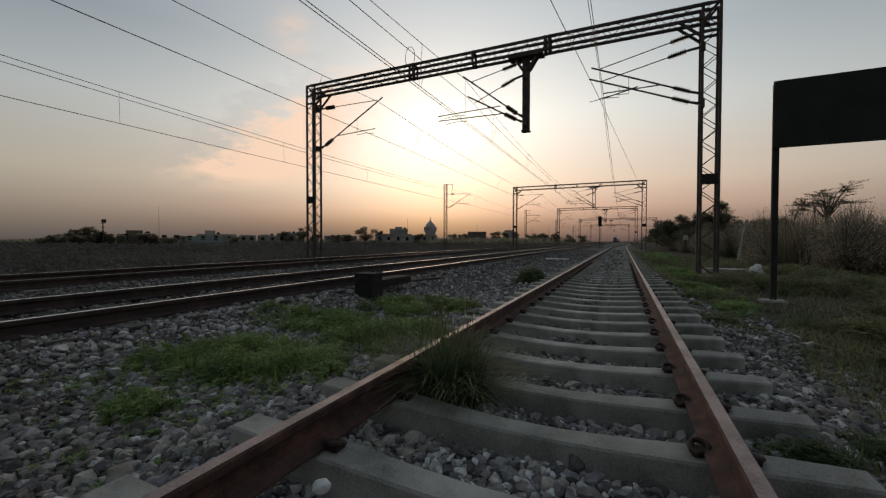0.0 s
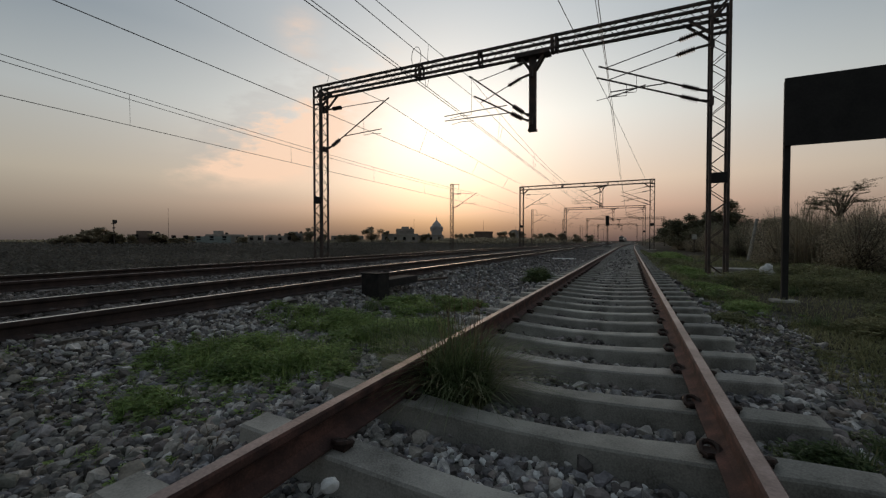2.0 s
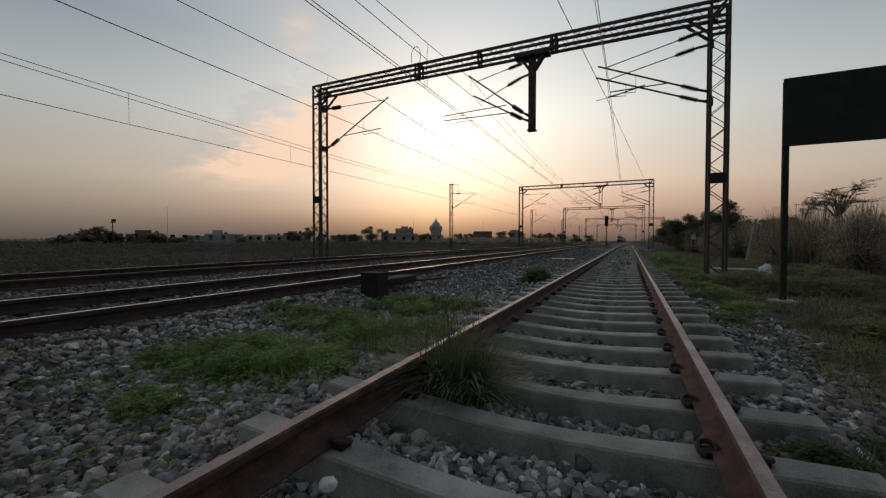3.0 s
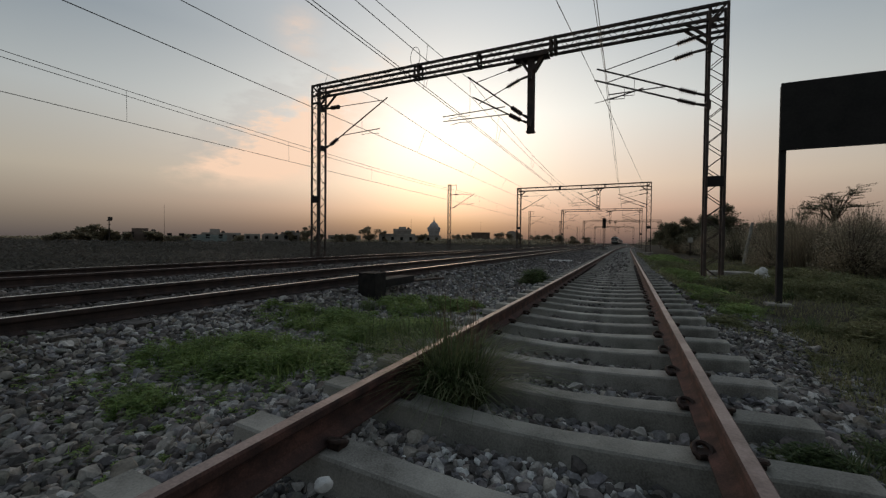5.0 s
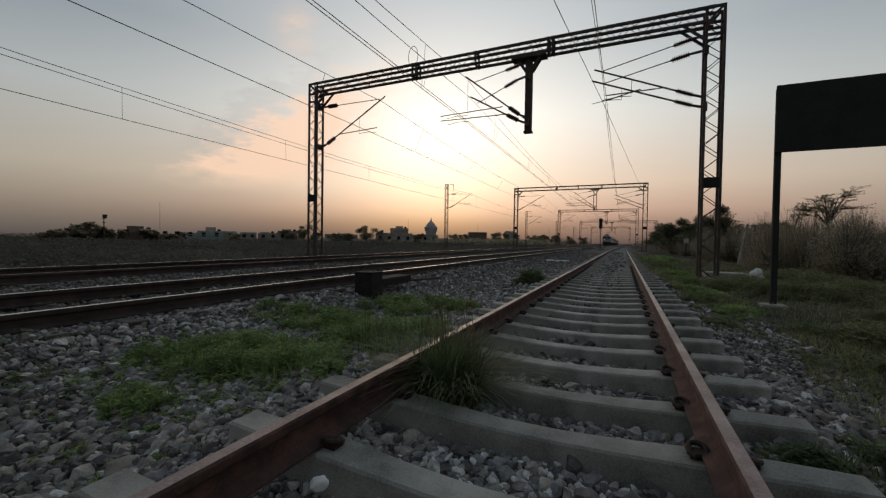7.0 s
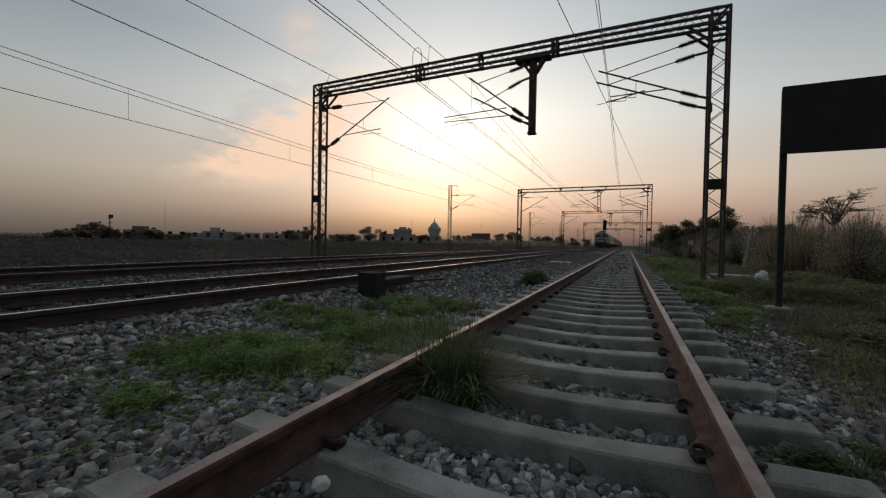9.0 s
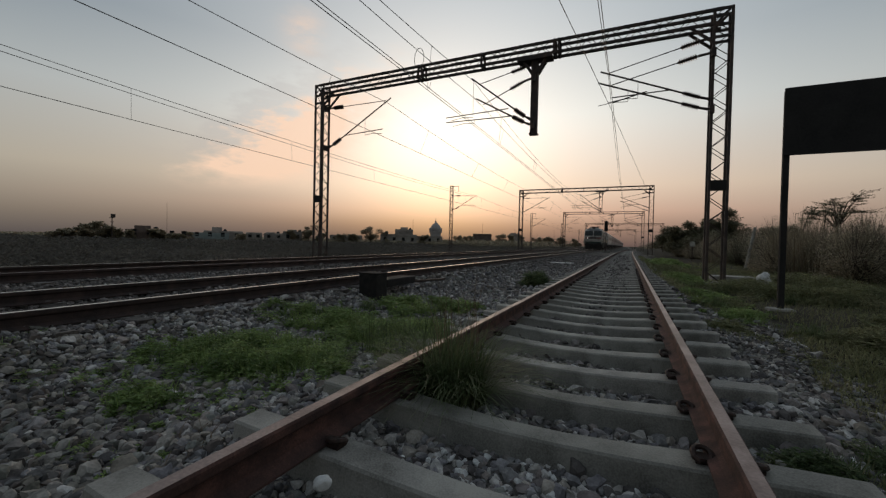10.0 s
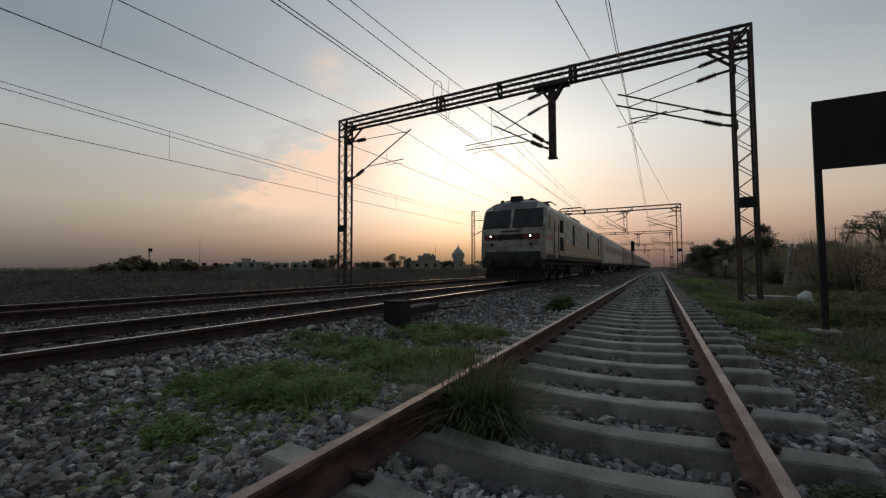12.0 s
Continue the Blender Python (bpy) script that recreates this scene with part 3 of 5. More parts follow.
def ballast():
    rs = np.random.RandomState(5)
    for name, y0, y1, x0, x1, density, s0, s1, seed in (
            ("ballast_stones", -0.6, 3.6, -4.7, 3.1, 1020, 0.017, 0.041, 1), ("ballast_stones", -7.0, -0.6, -4.7, 3.1, 150, 0.03, 0.045, 6), ("ballast_stones", 3.6, 8.0, -9.0, 3.2, 330, 0.026, 0.045, 2),
            ("ballast_stones", 8.0, 21.0, -12.0, 2.6, 85, 0.035, 0.06, 3), ("ballast_stones", 21.0, 48.0, -4.5, 1.9, 40, 0.05, 0.075, 7), ("ballast_stones", 0.5, 3.6, -12.0, -4.7, 260, 0.026, 0.045, 4), ("ballast_stones", 3.55, 6.8, 1.3, 2.75, 800, 0.014, 0.03, 8)):
        n = int((y1 - y0) * (x1 - x0) * density)
        x, y = rs.uniform(x0, x1, n), rs.uniform(y0, y1, n)
        keep = np.ones(n, bool)
        right = np.clip((x - 1.7 - 0.3 * np.clip((y - 2.0) / 3.0, 0, 1)) / 0.4, 0, 1) if y1 < 9 else np.clip((x - 1.3) / 0.6, 0, 1)
        keep &= rs.uniform(0, 1, n) > right
        if y0 == 3.6:
            keep &= (x < 1.35) | (rs.uniform(0, 1, n) < 0.3)
        s = rs.uniform(s0, s1, n) * np.where(rs.uniform(0, 1, n) < 0.14, 1.5, 1)
        z = ground_z(x, y) + s * rs.uniform(-0.25, 0.62, n)
        k = np.nonzero(keep)[0]
        darker = (x[k] < -4.4 + rs.normal(0, 0.15, len(k))) & ~((x[k] < -7.3) & (x[k] > -8.3))
        # darker inside the rusty track past about 3 m, everywhere past about 17 m
        darker |= (np.abs(x[k]) < 0.8) & (y[k] > 3.2 + rs.normal(0, 0.5, len(k)))
        darker |= y[k] > 17 + rs.normal(0, 4.0, len(k))
        P, S = np.stack([x, y, z], 1)[k], s[k]
        # dull stones grow commoner towards the near left, and right of the track
        duller = ~darker & (rs.uniform(0, 1, len(k)) < np.clip((-1.0 - P[:, 0] - 1.1 * (P[:, 1] - 0.55)) / 0.9, 0, 0.7) * np.clip((1.8 - P[:, 1]) / 0.7, 0, 1))
        duller |= ~darker & (P[:, 0] > 1.45) & (rs.uniform(0, 1, len(k)) < 0.55)
        close = (P[:, 0] > -3.3) & (P[:, 0] < 1.7) & (P[:, 1] > 0.3) & (P[:, 1] < 2.3)
        for lot, mat, kind, words, shift in ((~duller, M_STONE, name, "broken grey ballast stones lying loose round the sleepers", 0), (duller, M_DULLSTONE, "dull_ballast", "dull darker ballast stones", 40)):
            for here, near in ((close, True), (~close, False)):
                pick = ~darker & lot & here
                if pick.sum() > 50:
                    stones(kind, P[pick], S[pick], mat, words, seed + shift + 100 * near, near)
        if darker.sum() > 50:
            stones("dark_ballast", P[darker], S[darker] * 0.9, M_DARKSTONE, "dark ballast, oil-stained along the main lines", seed + 20)
    n = 260
    x, y = rs.uniform(-4.3, -1.35, n), rs.uniform(0.35, 2.8, n)
    s = rs.uniform(0.036, 0.060, n)
    stones("large_ballast", np.stack([x, y, ground_z(x, y) + 0.25 * s], 1), s, M_DULLSTONE, "larger flat-sided dull stones among the ballast", 10, True)
    n = 110
    x, y = rs.uniform(-4.2, 2.0, n), rs.uniform(0.5, 6.5, n)
    x[:60], y[:60] = rs.uniform(-0.62, 0.55, 60), rs.uniform(1.28, 1.72, 60)
    s = rs.uniform(0.018, 0.034, n)
    stones("pale_stones", np.stack([x, y, ground_z(x, y) + 0.5 * s], 1), s, M_PALE, "scattered pale stones among the grey ballast", 9, True)


ballast()
def white_stone():
    bm = bmesh.new()
    bmesh.ops.create_icosphere(bm, subdivisions=3, radius=1)
    rs = random.Random(12)
    cuts = [(Vector((rs.uniform(-1, 1), rs.uniform(-1, 1), rs.uniform(-0.3, 1))).normalized(), rs.uniform(0.62, 0.85)) for _ in range(12)]
    for v in bm.verts:
        for n, d in cuts:
            v.co -= n * max(0.0, v.co.dot(n) - d)
        v.co = Vector((v.co.x * 0.042, v.co.y * 0.038, v.co.z * 0.034))
    me = bpy.data.meshes.new("white_stone")
    bm.to_mesh(me)
    bm.free()
    me.materials.append(M_PALE)
    ob = tagged(new("white_stone", me), "single white broken stone lying against a sleeper", "stone")
    ob.matrix_basis = pose(-0.645, 0.94, -0.19, rz=25)


white_stone()


# ---- overhead line portals ----
def lattice(parent, name, a, b, w, h, step, leg, across, up, lace=0.022):
    """Four corner members from a to b with zigzag lacing on all faces."""
    a, b = Vector(a), Vector(b)
    across, up = Vector(across), Vector(up)
    L = (b - a).length
    d = (b - a) / L
    corner = [(-w / 2) * across + (-h / 2) * up, (w / 2) * across + (-h / 2) * up, (w / 2) * across + (h / 2) * up, (-w / 2) * across + (h / 2) * up]
    for c in corner:
        part("corner_member", bar(a + c, b + c, leg), M_STEEL, parent)
    n = max(2, round(L / step))
    shapes = []
    for k in range(4):
        c0, c1 = corner[k], corner[(k + 1) % 4]
        for i in range(n):
            p, q = (c0, c1) if (i + k) % 2 else (c1, c0)
            shapes.append(bar(a + p + d * L * i / n, a + q + d * L * (i + 1) / n, lace, lace * 0.6))
        shapes.append(bar(a + c0, a + c1, leg))
        shapes.append(bar(b + c0, b + c1, leg))
    part("lacing", join(*shapes), M_STEEL, parent)


def ribbed(p, q, r=0.095, n=8):
    prof = [(0.0, 0.02)]
    for i in range(n):
        s = 0.06 + 0.88 * i / n
        prof += [(s, r * 0.5), (s + 0.30 / n, r), (s + 0.5 / n, r * 0.5)]
    return lathe(p, q, prof + [(1.0, 0.02)], 8)


def cantilever(parent, y, mast, stay, brace, tip, reach, register, drop=0.28):
    """Stay, brace and register arm with their insulators; all in the plane y."""
    c = part("cantilever", tube((brace[0], y, brace[1]), (tip[0], y, tip[1]), 0.028, 8), M_STEEL, parent)
    part("stay_rod", tube((stay[0], y, stay[1]), (reach[0], y, reach[1]), 0.016), M_STEEL, c)
    for p, q in ((stay, reach), (brace, tip)):
        a, b = Vector((p[0], y, p[1])), Vector((q[0], y, q[1]))
        d = (b - a).normalized()
        part("insulator", ribbed(a + 0.22 * d, a + 0.78 * d), M_INS, c)
        part("mast_bracket", join(bar(a + 0.22 * d, Vector((mast, y, p[1])), 0.06), box(mast - 0.06, mast + 0.06, y - 0.07, y + 0.07, p[1] - 0.12, p[1] + 0.12)), M_STEEL, c)
    (x0, z0), (x1, z1) = register
    part("register_arm", tube((x0, y, z0), (x1, y, z1), 0.019), M_STEEL, c)
    xm = x0 + (x1 - x0) * 0.55
    zm = z0 + (z1 - z0) * 0.55
    e = 0.9 * (1 if x1 > x0 else -1)
    part("steady_arm", rod([(xm, y, zm), (xm, y, zm - 0.13), (xm + e * 0.5, y, zm - 0.10), (xm + e, y, zm - 0.16)], 0.011), M_STEEL, c)
    # hanger between the brace and the register arm
    s = (xm - brace[0]) / (tip[0] - brace[0])
    if 0 < s < 1:
        part("hanger", tube((xm, y, zm), (xm, y, brace[1] + s * (tip[1] - brace[1])), 0.007), M_STEEL, c)
    return c


def mast_plate(parent, x, y, z):
    part("mast_plate", box(x - 0.2, x + 0.2, y - 0.26, y - 0.235, z - 0.16, z + 0.16), M_BLACK, parent, "blank dark plate on the column")


def portal(y, xl, xr, doubled, base_l=-0.5, base_r=-0.3, top=8.0):
    light = y > 20
    fine = 0.016 if light else 0.022
    p = thing("overhead_line_portal", "dark steel lattice portal across the tracks carrying overhead wires", "railway portal", "overhead line portals")
    w, d = 0.46, 0.40
    zb = top - 0.24
    for x, zb0 in ((xl, base_l), (xr, base_r)):
        lace = []
        n = 22
        for i in range(n):
            z0, z1 = zb0 + (top - zb0) * i / n, zb0 + (top - zb0) * (i + 1) / n
            s = 1 if i % 2 else -1
            for yy in (y - d / 2, y + d / 2):
                lace.append(bar((x - s * w / 2, yy, z0), (x + s * w / 2, yy, z1), fine, 0.012))
            for xx in (x - w / 2, x + w / 2):
                lace.append(bar((xx, y - s * d / 2, z0), (xx, y + s * d / 2, z1), fine, 0.012))
        for z0 in (top - 0.85, top - 0.5, top - 0.03):
            lace += [bar((x - w / 2, y - d / 2, z0), (x + w / 2, y - d / 2, z0), 0.07), bar((x - w / 2, y + d / 2, z0), (x + w / 2, y + d / 2, z0), 0.07)]
        col = part("column", join(*lace), M_STEEL, p)
        for lx in (x - w / 2, x + w / 2):
            for ly in (y - d / 2, y + d / 2):
                part("corner_leg", bar((lx, ly, zb0), (lx, ly, top), 0.072), M_STEEL, col)
        part("footing", box(x - 0.5, x + 0.5, y - 0.5, y + 0.5, zb0 - 0.5, zb0 + 0.06), M_CONC, p, "low concrete footing", bevel=0.03)
        mast_plate(p, x, y, 2.68)
        s = 1 if x < 0 else -1
        knee = [bar((x + s * w / 2, y + o, top - 1.0), (x + s * 0.85, y + o, top - 0.45), 0.07) for o in (-d / 2, d / 2)]
        knee += [bar((x - s * w / 2, y + o, top), (x + s * w / 2, y + o, top - 0.5), 0.06) for o in (-d / 2, d / 2)]
        part("knee_brace", join(*knee), M_STEEL, p)
    lace = []
    n = 40
    for i in range(n):
        x0, x1 = xl + (xr - xl) * i / n, xl + (xr - xl) * (i + 1) / n
        s = 1 if i % 2 else -1
        zt, zl = top - 0.03, zb - 0.2
        for yy in (y - d / 2, y + d / 2):
            lace.append(bar((x0, yy, zl if s > 0 else zt), (x1, yy, zt if s > 0 else zl), fine * 0.75, 0.010))
        for zz in (zl, zt):
            lace.append(bar((x0, y - s * d / 2, zz), (x1, y + s * d / 2, zz), fine * 0.75, 0.010))
    beam = part("beam", join(*lace), M_STEEL, p)
    for zc in (zb - 0.2, top - 0.03):
        for yc in (y - d / 2, y + d / 2):
            part("chord", bar((xl, yc, zc), (xr, yc, zc), 0.085), M_STEEL, beam)
    for x in (xl + (xr - xl) * 0.335, xl + (xr - xl) * 0.345, xl + (xr - xl) * 0.51, xl + (xr - xl) * 0.683, xl + (xr - xl) * 0.693):
        part("splice_frame", join(*[bar((x, y + a, z0), (x, y + b, z1), 0.07) for a, z0, b, z1 in ((-d / 2, zb - 0.26, -d / 2, top + 0.03), (d / 2, zb - 0.26, d / 2, top + 0.03), (-d / 2, top, d / 2, top), (-d / 2, zb - 0.24, d / 2, zb - 0.24))]), M_STEEL, beam)
    # drop arm between the tracks
    xa = -2.80
    if light:
        part("drop_arm", join(*[bar((xa + e, y, 4.8), (xa + e, y, 7.5), 0.07) for e in (-0.17, 0.17)], *[bar((xa - 0.17, y, 4.9 + 0.5 * i), (xa + 0.17, y, 4.9 + 0.5 * i), 0.03) for i in range(6)]), M_STEEL, p, "slim two-legged steel arm hanging from the beam")
    else:
        part("drop_arm", join(box(xa - 0.12, xa + 0.12, y - 0.10, y - 0.07, 4.8, 7.5), box(xa - 0.12, xa + 0.12, y + 0.07, y + 0.10, 4.8, 7.5), box(xa - 0.03, xa + 0.03, y - 0.075, y + 0.075, 4.8, 7.5),
                          box(xa - 0.15, xa + 0.15, y - 0.13, y + 0.13, 4.78, 4.84)), M_STEEL, p, "thick steel arm hanging from the beam")
    part("arm_head", join(box(xa - 0.62, xa + 0.62, y - 0.24, y + 0.24, 7.44, 7.54), bar((xa - 0.4, y - 0.1, 7.46), (xa - 0.1, y - 0.1, 7.0), 0.09), bar((xa + 0.4, y - 0.1, 7.46), (xa + 0.1, y - 0.1, 7.0), 0.09),
                          bar((xa - 0.4, y + 0.1, 7.46), (xa - 0.1, y + 0.1, 7.0), 0.09), bar((xa + 0.4, y + 0.1, 7.46), (xa + 0.1, y + 0.1, 7.0), 0.09)), M_STEEL, p)
    o = 0.0
    cantilever(p, y + o, xr - w / 2, (2.50, 7.24), (2.55, 5.36), (-0.57, 6.70), (-0.30, 6.62), ((1.55, 5.80), (-0.2, 5.78)))
    cantilever(p, y + o, xa, (-2.95, 7.34), (-2.95, 5.34), (-5.27, 7.20), (-4.95, 6.93), ((-3.77, 5.86), (-6.34, 5.79)))
    cantilever(p, y + o, xl + w / 2, (-12.3, 6.90), (-12.3, 5.08), (-8.98, 6.95), (-9.25, 6.87), ((-11.46, 5.57), (-9.37, 5.66)))
    if doubled:
        o = -0.25
        cantilever(p, y + o, xr - w / 2, (2.42, 6.68), (2.50, 4.97), (-0.62, 6.24), (-0.25, 6.10), ((0.85, 5.76), (-0.15, 5.53)))
        cantilever(p, y + o, xa, (-2.95, 6.76), (-2.90, 5.08), (-4.97, 6.30), (-4.70, 6.02), ((-3.55, 5.48), (-6.21, 5.52)))
    if y < 20:
        ring = [(xl + 5.2 + 0.22 * math.sin(t), y - 0.1, 8.35 + 0.42 * math.cos(t)) for t in np.linspace(-2.6, 2.6, 14)]
        part("jumper_loop", rod(ring, 0.012), M_WIRE, p)
    return p


portal(14.2, -12.78, 2.84, True)
portal(52.1, -12.7, 2.75, True)
portal(90.0, -12.5, 3.0, True)
portal(136.0, -12.3, 9.7, False)
portal(185.0, -12.3, 3.0, False)


def mast(x, y, label):
    """A single lattice mast with one cantilever for the line beyond."""
    p = thing("overhead_line_mast", label, "railway mast", "overhead line masts")
    lattice(p, "shaft", (x, y, -0.9), (x, y, 8.0), 0.34, 0.30, 0.42, 0.05, (1, 0, 0), (0, 1, 0))
    part("top_arm", join(bar((x, y, 7.95), (x + 1.0, y, 7.95), 0.06), tube((x + 0.95, y, 7.95), (x + 0.95, y, 7.3), 0.03)), M_STEEL, p)
    cantilever(p, y, x + 0.17, (x + 0.5, 6.75), (x + 0.45, 5.0), (x + 3.4, 6.75), (x + 3.1, 6.7), ((x + 1.4, 5.5), (x + 3.3, 5.5)))


for my in (46.0, 92.0, 138.0, 190.0):
    mast(-20.2, my, "slender steel lattice mast with a wire bracket beside the field")


# ---- wires ----
def wire(name, label, pts, sag, r=0.0085):
    """A wire through its supports, with a sag in each span."""
    line = []
    for a, b in zip(pts, pts[1:]):
        for i in range(12):
            s = i / 12
            p = Vector(a).lerp(Vector(b), s)
            p.z -= sag * 4 * s * (1 - s)
            line.append(p)
    line.append(Vector(pts[-1]))
    return solid(name, rod(line, r, 4), M_WIRE, label, "wire", "overhead wires")


def overhead(xc, zc, xm, zm, ys, sag, stagger=0.12, r=0.0085, phase=0.5, droppers=99):
    """A messenger wire, its contact wire and the droppers between them."""
    top = wire("messenger_wire", "thin sagging messenger wire above the track", [(xm + (stagger if i % 2 else -stagger) * 0.3, y, zm) for i, y in enumerate(ys)], sag, r)
    low = wire("contact_wire", "taut thin contact wire above the track", [(xc + (stagger if i % 2 else -stagger), y, zc) for i, y in enumerate(ys)], 0.03, r)
    for a, b in zip(ys, ys[1:]):
        n = max(3, int((b - a) / 7))
        for k in range(max(0, n - droppers), n):
            s = (k + phase) / n
            y = a + s * (b - a)
            i = ys.index(a)
            sg = (stagger if i % 2 else -stagger) * (1 - 2 * s)
            z = zm - sag * 4 * s * (1 - s)
            part("dropper", tube((xm + sg * 0.3, y, z), (xc + sg, y, zc - 0.12 * s * (1 - s)), 0.006, 4), M_WIRE, top)


SUPPORTS = [-22.0, 14.2, 52.1, 90.0, 136.0, 185.0]
overhead(-0.18, 5.50, -0.34, 6.62, SUPPORTS, 0.6, 0.03, 0.008)
overhead(-5.35, 5.50, -5.20, 7.08, SUPPORTS, 0.75, 0.05, 0.011)
overhead(-5.26, 5.53, -5.07, 6.34, SUPPORTS[:3], 0.40, 0.03, 0.011)
overhead(-9.6, 5.43, -9.1, 6.72, SUPPORTS, 0.50, 0.04, 0.011)
overhead(-16.95, 5.25, -17.0, 6.70, [-2.0, 46.0, 92.0, 138.0, 190.0], 0.40, 0.04, 0.011, phase=0.3)
overhead(-16.6, 5.16, -16.7, 6.40, [-2.0, 46.0], 0.40, 0.04, 0.011, droppers=1)
wire("anchor_wire", "slanting wire running off to its anchor on a column", [(-3.7, -22.0, 5.6), (-0.25, 14.2, 5.5), (2.6, 52.1, 6.7)], 0.05, 0.009)


# ---- sign board ----
def sign_board():
    s = thing("sign_board", "black blank sign board on two dark steel posts, seen from behind", "sign board")
    x0, x1, y = 2.90, 5.35, 8.57
    part("board", box(x0 - 0.03, x1, y - 0.02, y + 0.02, 2.45, 3.63), M_BLACK, s, bevel=0.006)
    for x in (x0 + 0.03, x1 - 0.06):
        part("post", box(x - 0.045, x + 0.045, y + 0.024, y + 0.11, -0.6, 3.60), M_BLACK, s, bevel=0.008)
        part("footing", box(x - 0.19, x + 0.19, y - 0.10, y + 0.22, -0.6, -0.25), M_CONC, s, "rough concrete footing", bevel=0.03)
    for z in (2.62, 3.45):
        part("rail_bar", box(x0, x1, y + 0.022, y + 0.05, z - 0.03, z + 0.03), M_BLACK, s)


sign_board()


# ---- lineside things ----
def point_machine():
    b = thing("trackside_box", "dark iron trackside casing with a low cover beside the line", "trackside box")
    part("casing", box(-4.04, -3.66, 5.66, 6.02, -0.34, 0.17), M_IRONBOX, b, bevel=0.02)
    part("lid", box(-4.045, -3.655, 5.655, 6.025, 0.17, 0.2), M_IRONBOX, b, bevel=0.01)
    part("cover", box(-4.06, -3.70, 6.08, 7.2, -0.10, 0.05), M_IRONBOX, b, "flat dark cover plate", bevel=0.02)
    part("base_slab", box(-4.15, -3.3, 5.3, 6.2, -0.46, -0.32), M_IRONBOX, b, bevel=0.03)
    part("operating_rod", tube((-3.9, 7.4, -0.10), (-3.75, 8.8, -0.14), 0.03), M_CLIP, b)


point_machine()
solid("concrete_slab", box(-4.6, -2.5, 24.0, 24.7, -0.45, -0.265), M_PALE, "flat pale concrete slab lying between the tracks", "slab", bevel=0.02)
solid("concrete_slab", box(2.95, 4.15, 15.05, 15.75, -0.5, -0.10), M_CONC, "low concrete slab beside the portal footing", "slab", bevel=0.03)


def white_sack():
    bm = bmesh.new()
    bmesh.ops.create_icosphere(bm, subdivisions=3, radius=1)
    for v in bm.verts:
        n = noise.noise(v.co * 1.7) * 0.35 + noise.noise(v.co * 5) * 0.10
        v.co *= 1 + n
        v.co = Vector((v.co.x * 0.17, v.co.y * 0.15, max(v.co.z, -0.5) * 0.25))
    me = bpy.data.meshes.new("white_sack")
    bm.to_mesh(me)
    bm.free()
    me.materials.append(M_PALE)
    me.shade_smooth()
    ob = tagged(new("white_sack", me), "crumpled white sack dumped in the grass", "sack")
    ob.matrix_basis = pose(3.92, 13.6, -0.10, rz=30)


white_sack()
solid("leaning_post", tube((6.3, 26.6, -0.6), (6.75, 26.8, 2.0), 0.09, 8, 0.07), M_CONC, "pale concrete fence post leaning over", "post")


def small_plate():
    s = thing("marker_post", "small pale marker plate on a thin post in the bushes", "marker")
    part("post", tube((5.1, 37.0, -0.5), (5.1, 37.0, 1.1), 0.03), M_STEEL, s)
    part("plate", box(4.92, 5.28, 36.95, 36.98, 0.9, 1.3), M_CONC, s, bevel=0.01)


small_plate()


def signal():
    s = thing("railway_signal", "tall colour-light railway signal with a dark head, unlit", "signal")
    x, y = -3.05, 72.0
    part("post", tube((x, y, -0.4), (x, y, 3.9), 0.065, 8), M_STEEL, s)
    part("base", box(x - 0.7, x + 0.7, y - 0.5, y + 0.5, -0.6, -0.02), M_CONC, s, "pale concrete base", bevel=0.04)
    part("head", box(x - 0.28, x + 0.28, y - 0.12, y + 0.12, 3.3, 5.0), M_BLACK, s, bevel=0.04)
    for z in (3.6, 4.15, 4.7):
        part("hood", lathe((x, y - 0.12, z), (x, y - 0.42, z), [(0, 0.12), (1, 0.13), (1, 0.115), (0.1, 0.105)], 10), M_BLACK, s)
    part("ladder", join(bar((x + 0.2, y + 0.25, -0.4), (x + 0.2, y + 0.15, 3.6), 0.03), bar((x - 0.2, y + 0.25, -0.4), (x - 0.2, y + 0.15, 3.6), 0.03), *[bar((x - 0.2, y + 0.24, z * 0.35), (x + 0.2, y + 0.24, z * 0.35), 0.02) for z in range(10)]), M_STEEL, s)


signal()


# ---- plants ----
def blades(n, cx, cy, rx, ry, h0, h1, width, lean, seed, segs=4, zfun=None):
    """Bent tapering blades; returns arrays of quads."""
    rs = np.random.RandomState(seed)
    a, r = rs.uniform(0, 2 * np.pi, n), np.sqrt(rs.uniform(0, 1, n))
    x, y = cx + rx * r * np.cos(a), cy + ry * r * np.sin(a)
    z = ground_z(x, y) - 0.02
    h = rs.uniform(h0, h1, n)
    d = rs.uniform(0, 2 * np.pi, n)
    ln = rs.uniform(0.1, 1, n) * lean * h
    side = np.stack([-np.sin(d), np.cos(d)], 1)
    vs = []
    for k in range(segs + 1):
        s = k / segs
        px = x + np.cos(d) * ln * s ** 2
        py = y + np.sin(d) * ln * s ** 2
        pz = z + h * (s - 0.32 * lean * s ** 3 * (ln / (lean * h + 1e-6)))
        w = width * (1 - s) ** 0.6 * 0.5 + 0.0006
        for sg in (-1, 1):
            vs.append(np.stack([px + sg * w * side[:, 0], py + sg * w * side[:, 1], pz], 1))
    v = np.stack(vs, 1).reshape(-1, 3)
    m = 2 * (segs + 1)
    q = np.array([(2 * k, 2 * k + 1, 2 * k + 3, 2 * k + 2) for k in range(segs)])
    f = (q[None] + (m * np.arange(n))[:, None, None]).reshape(-1, 4)
    return v, f


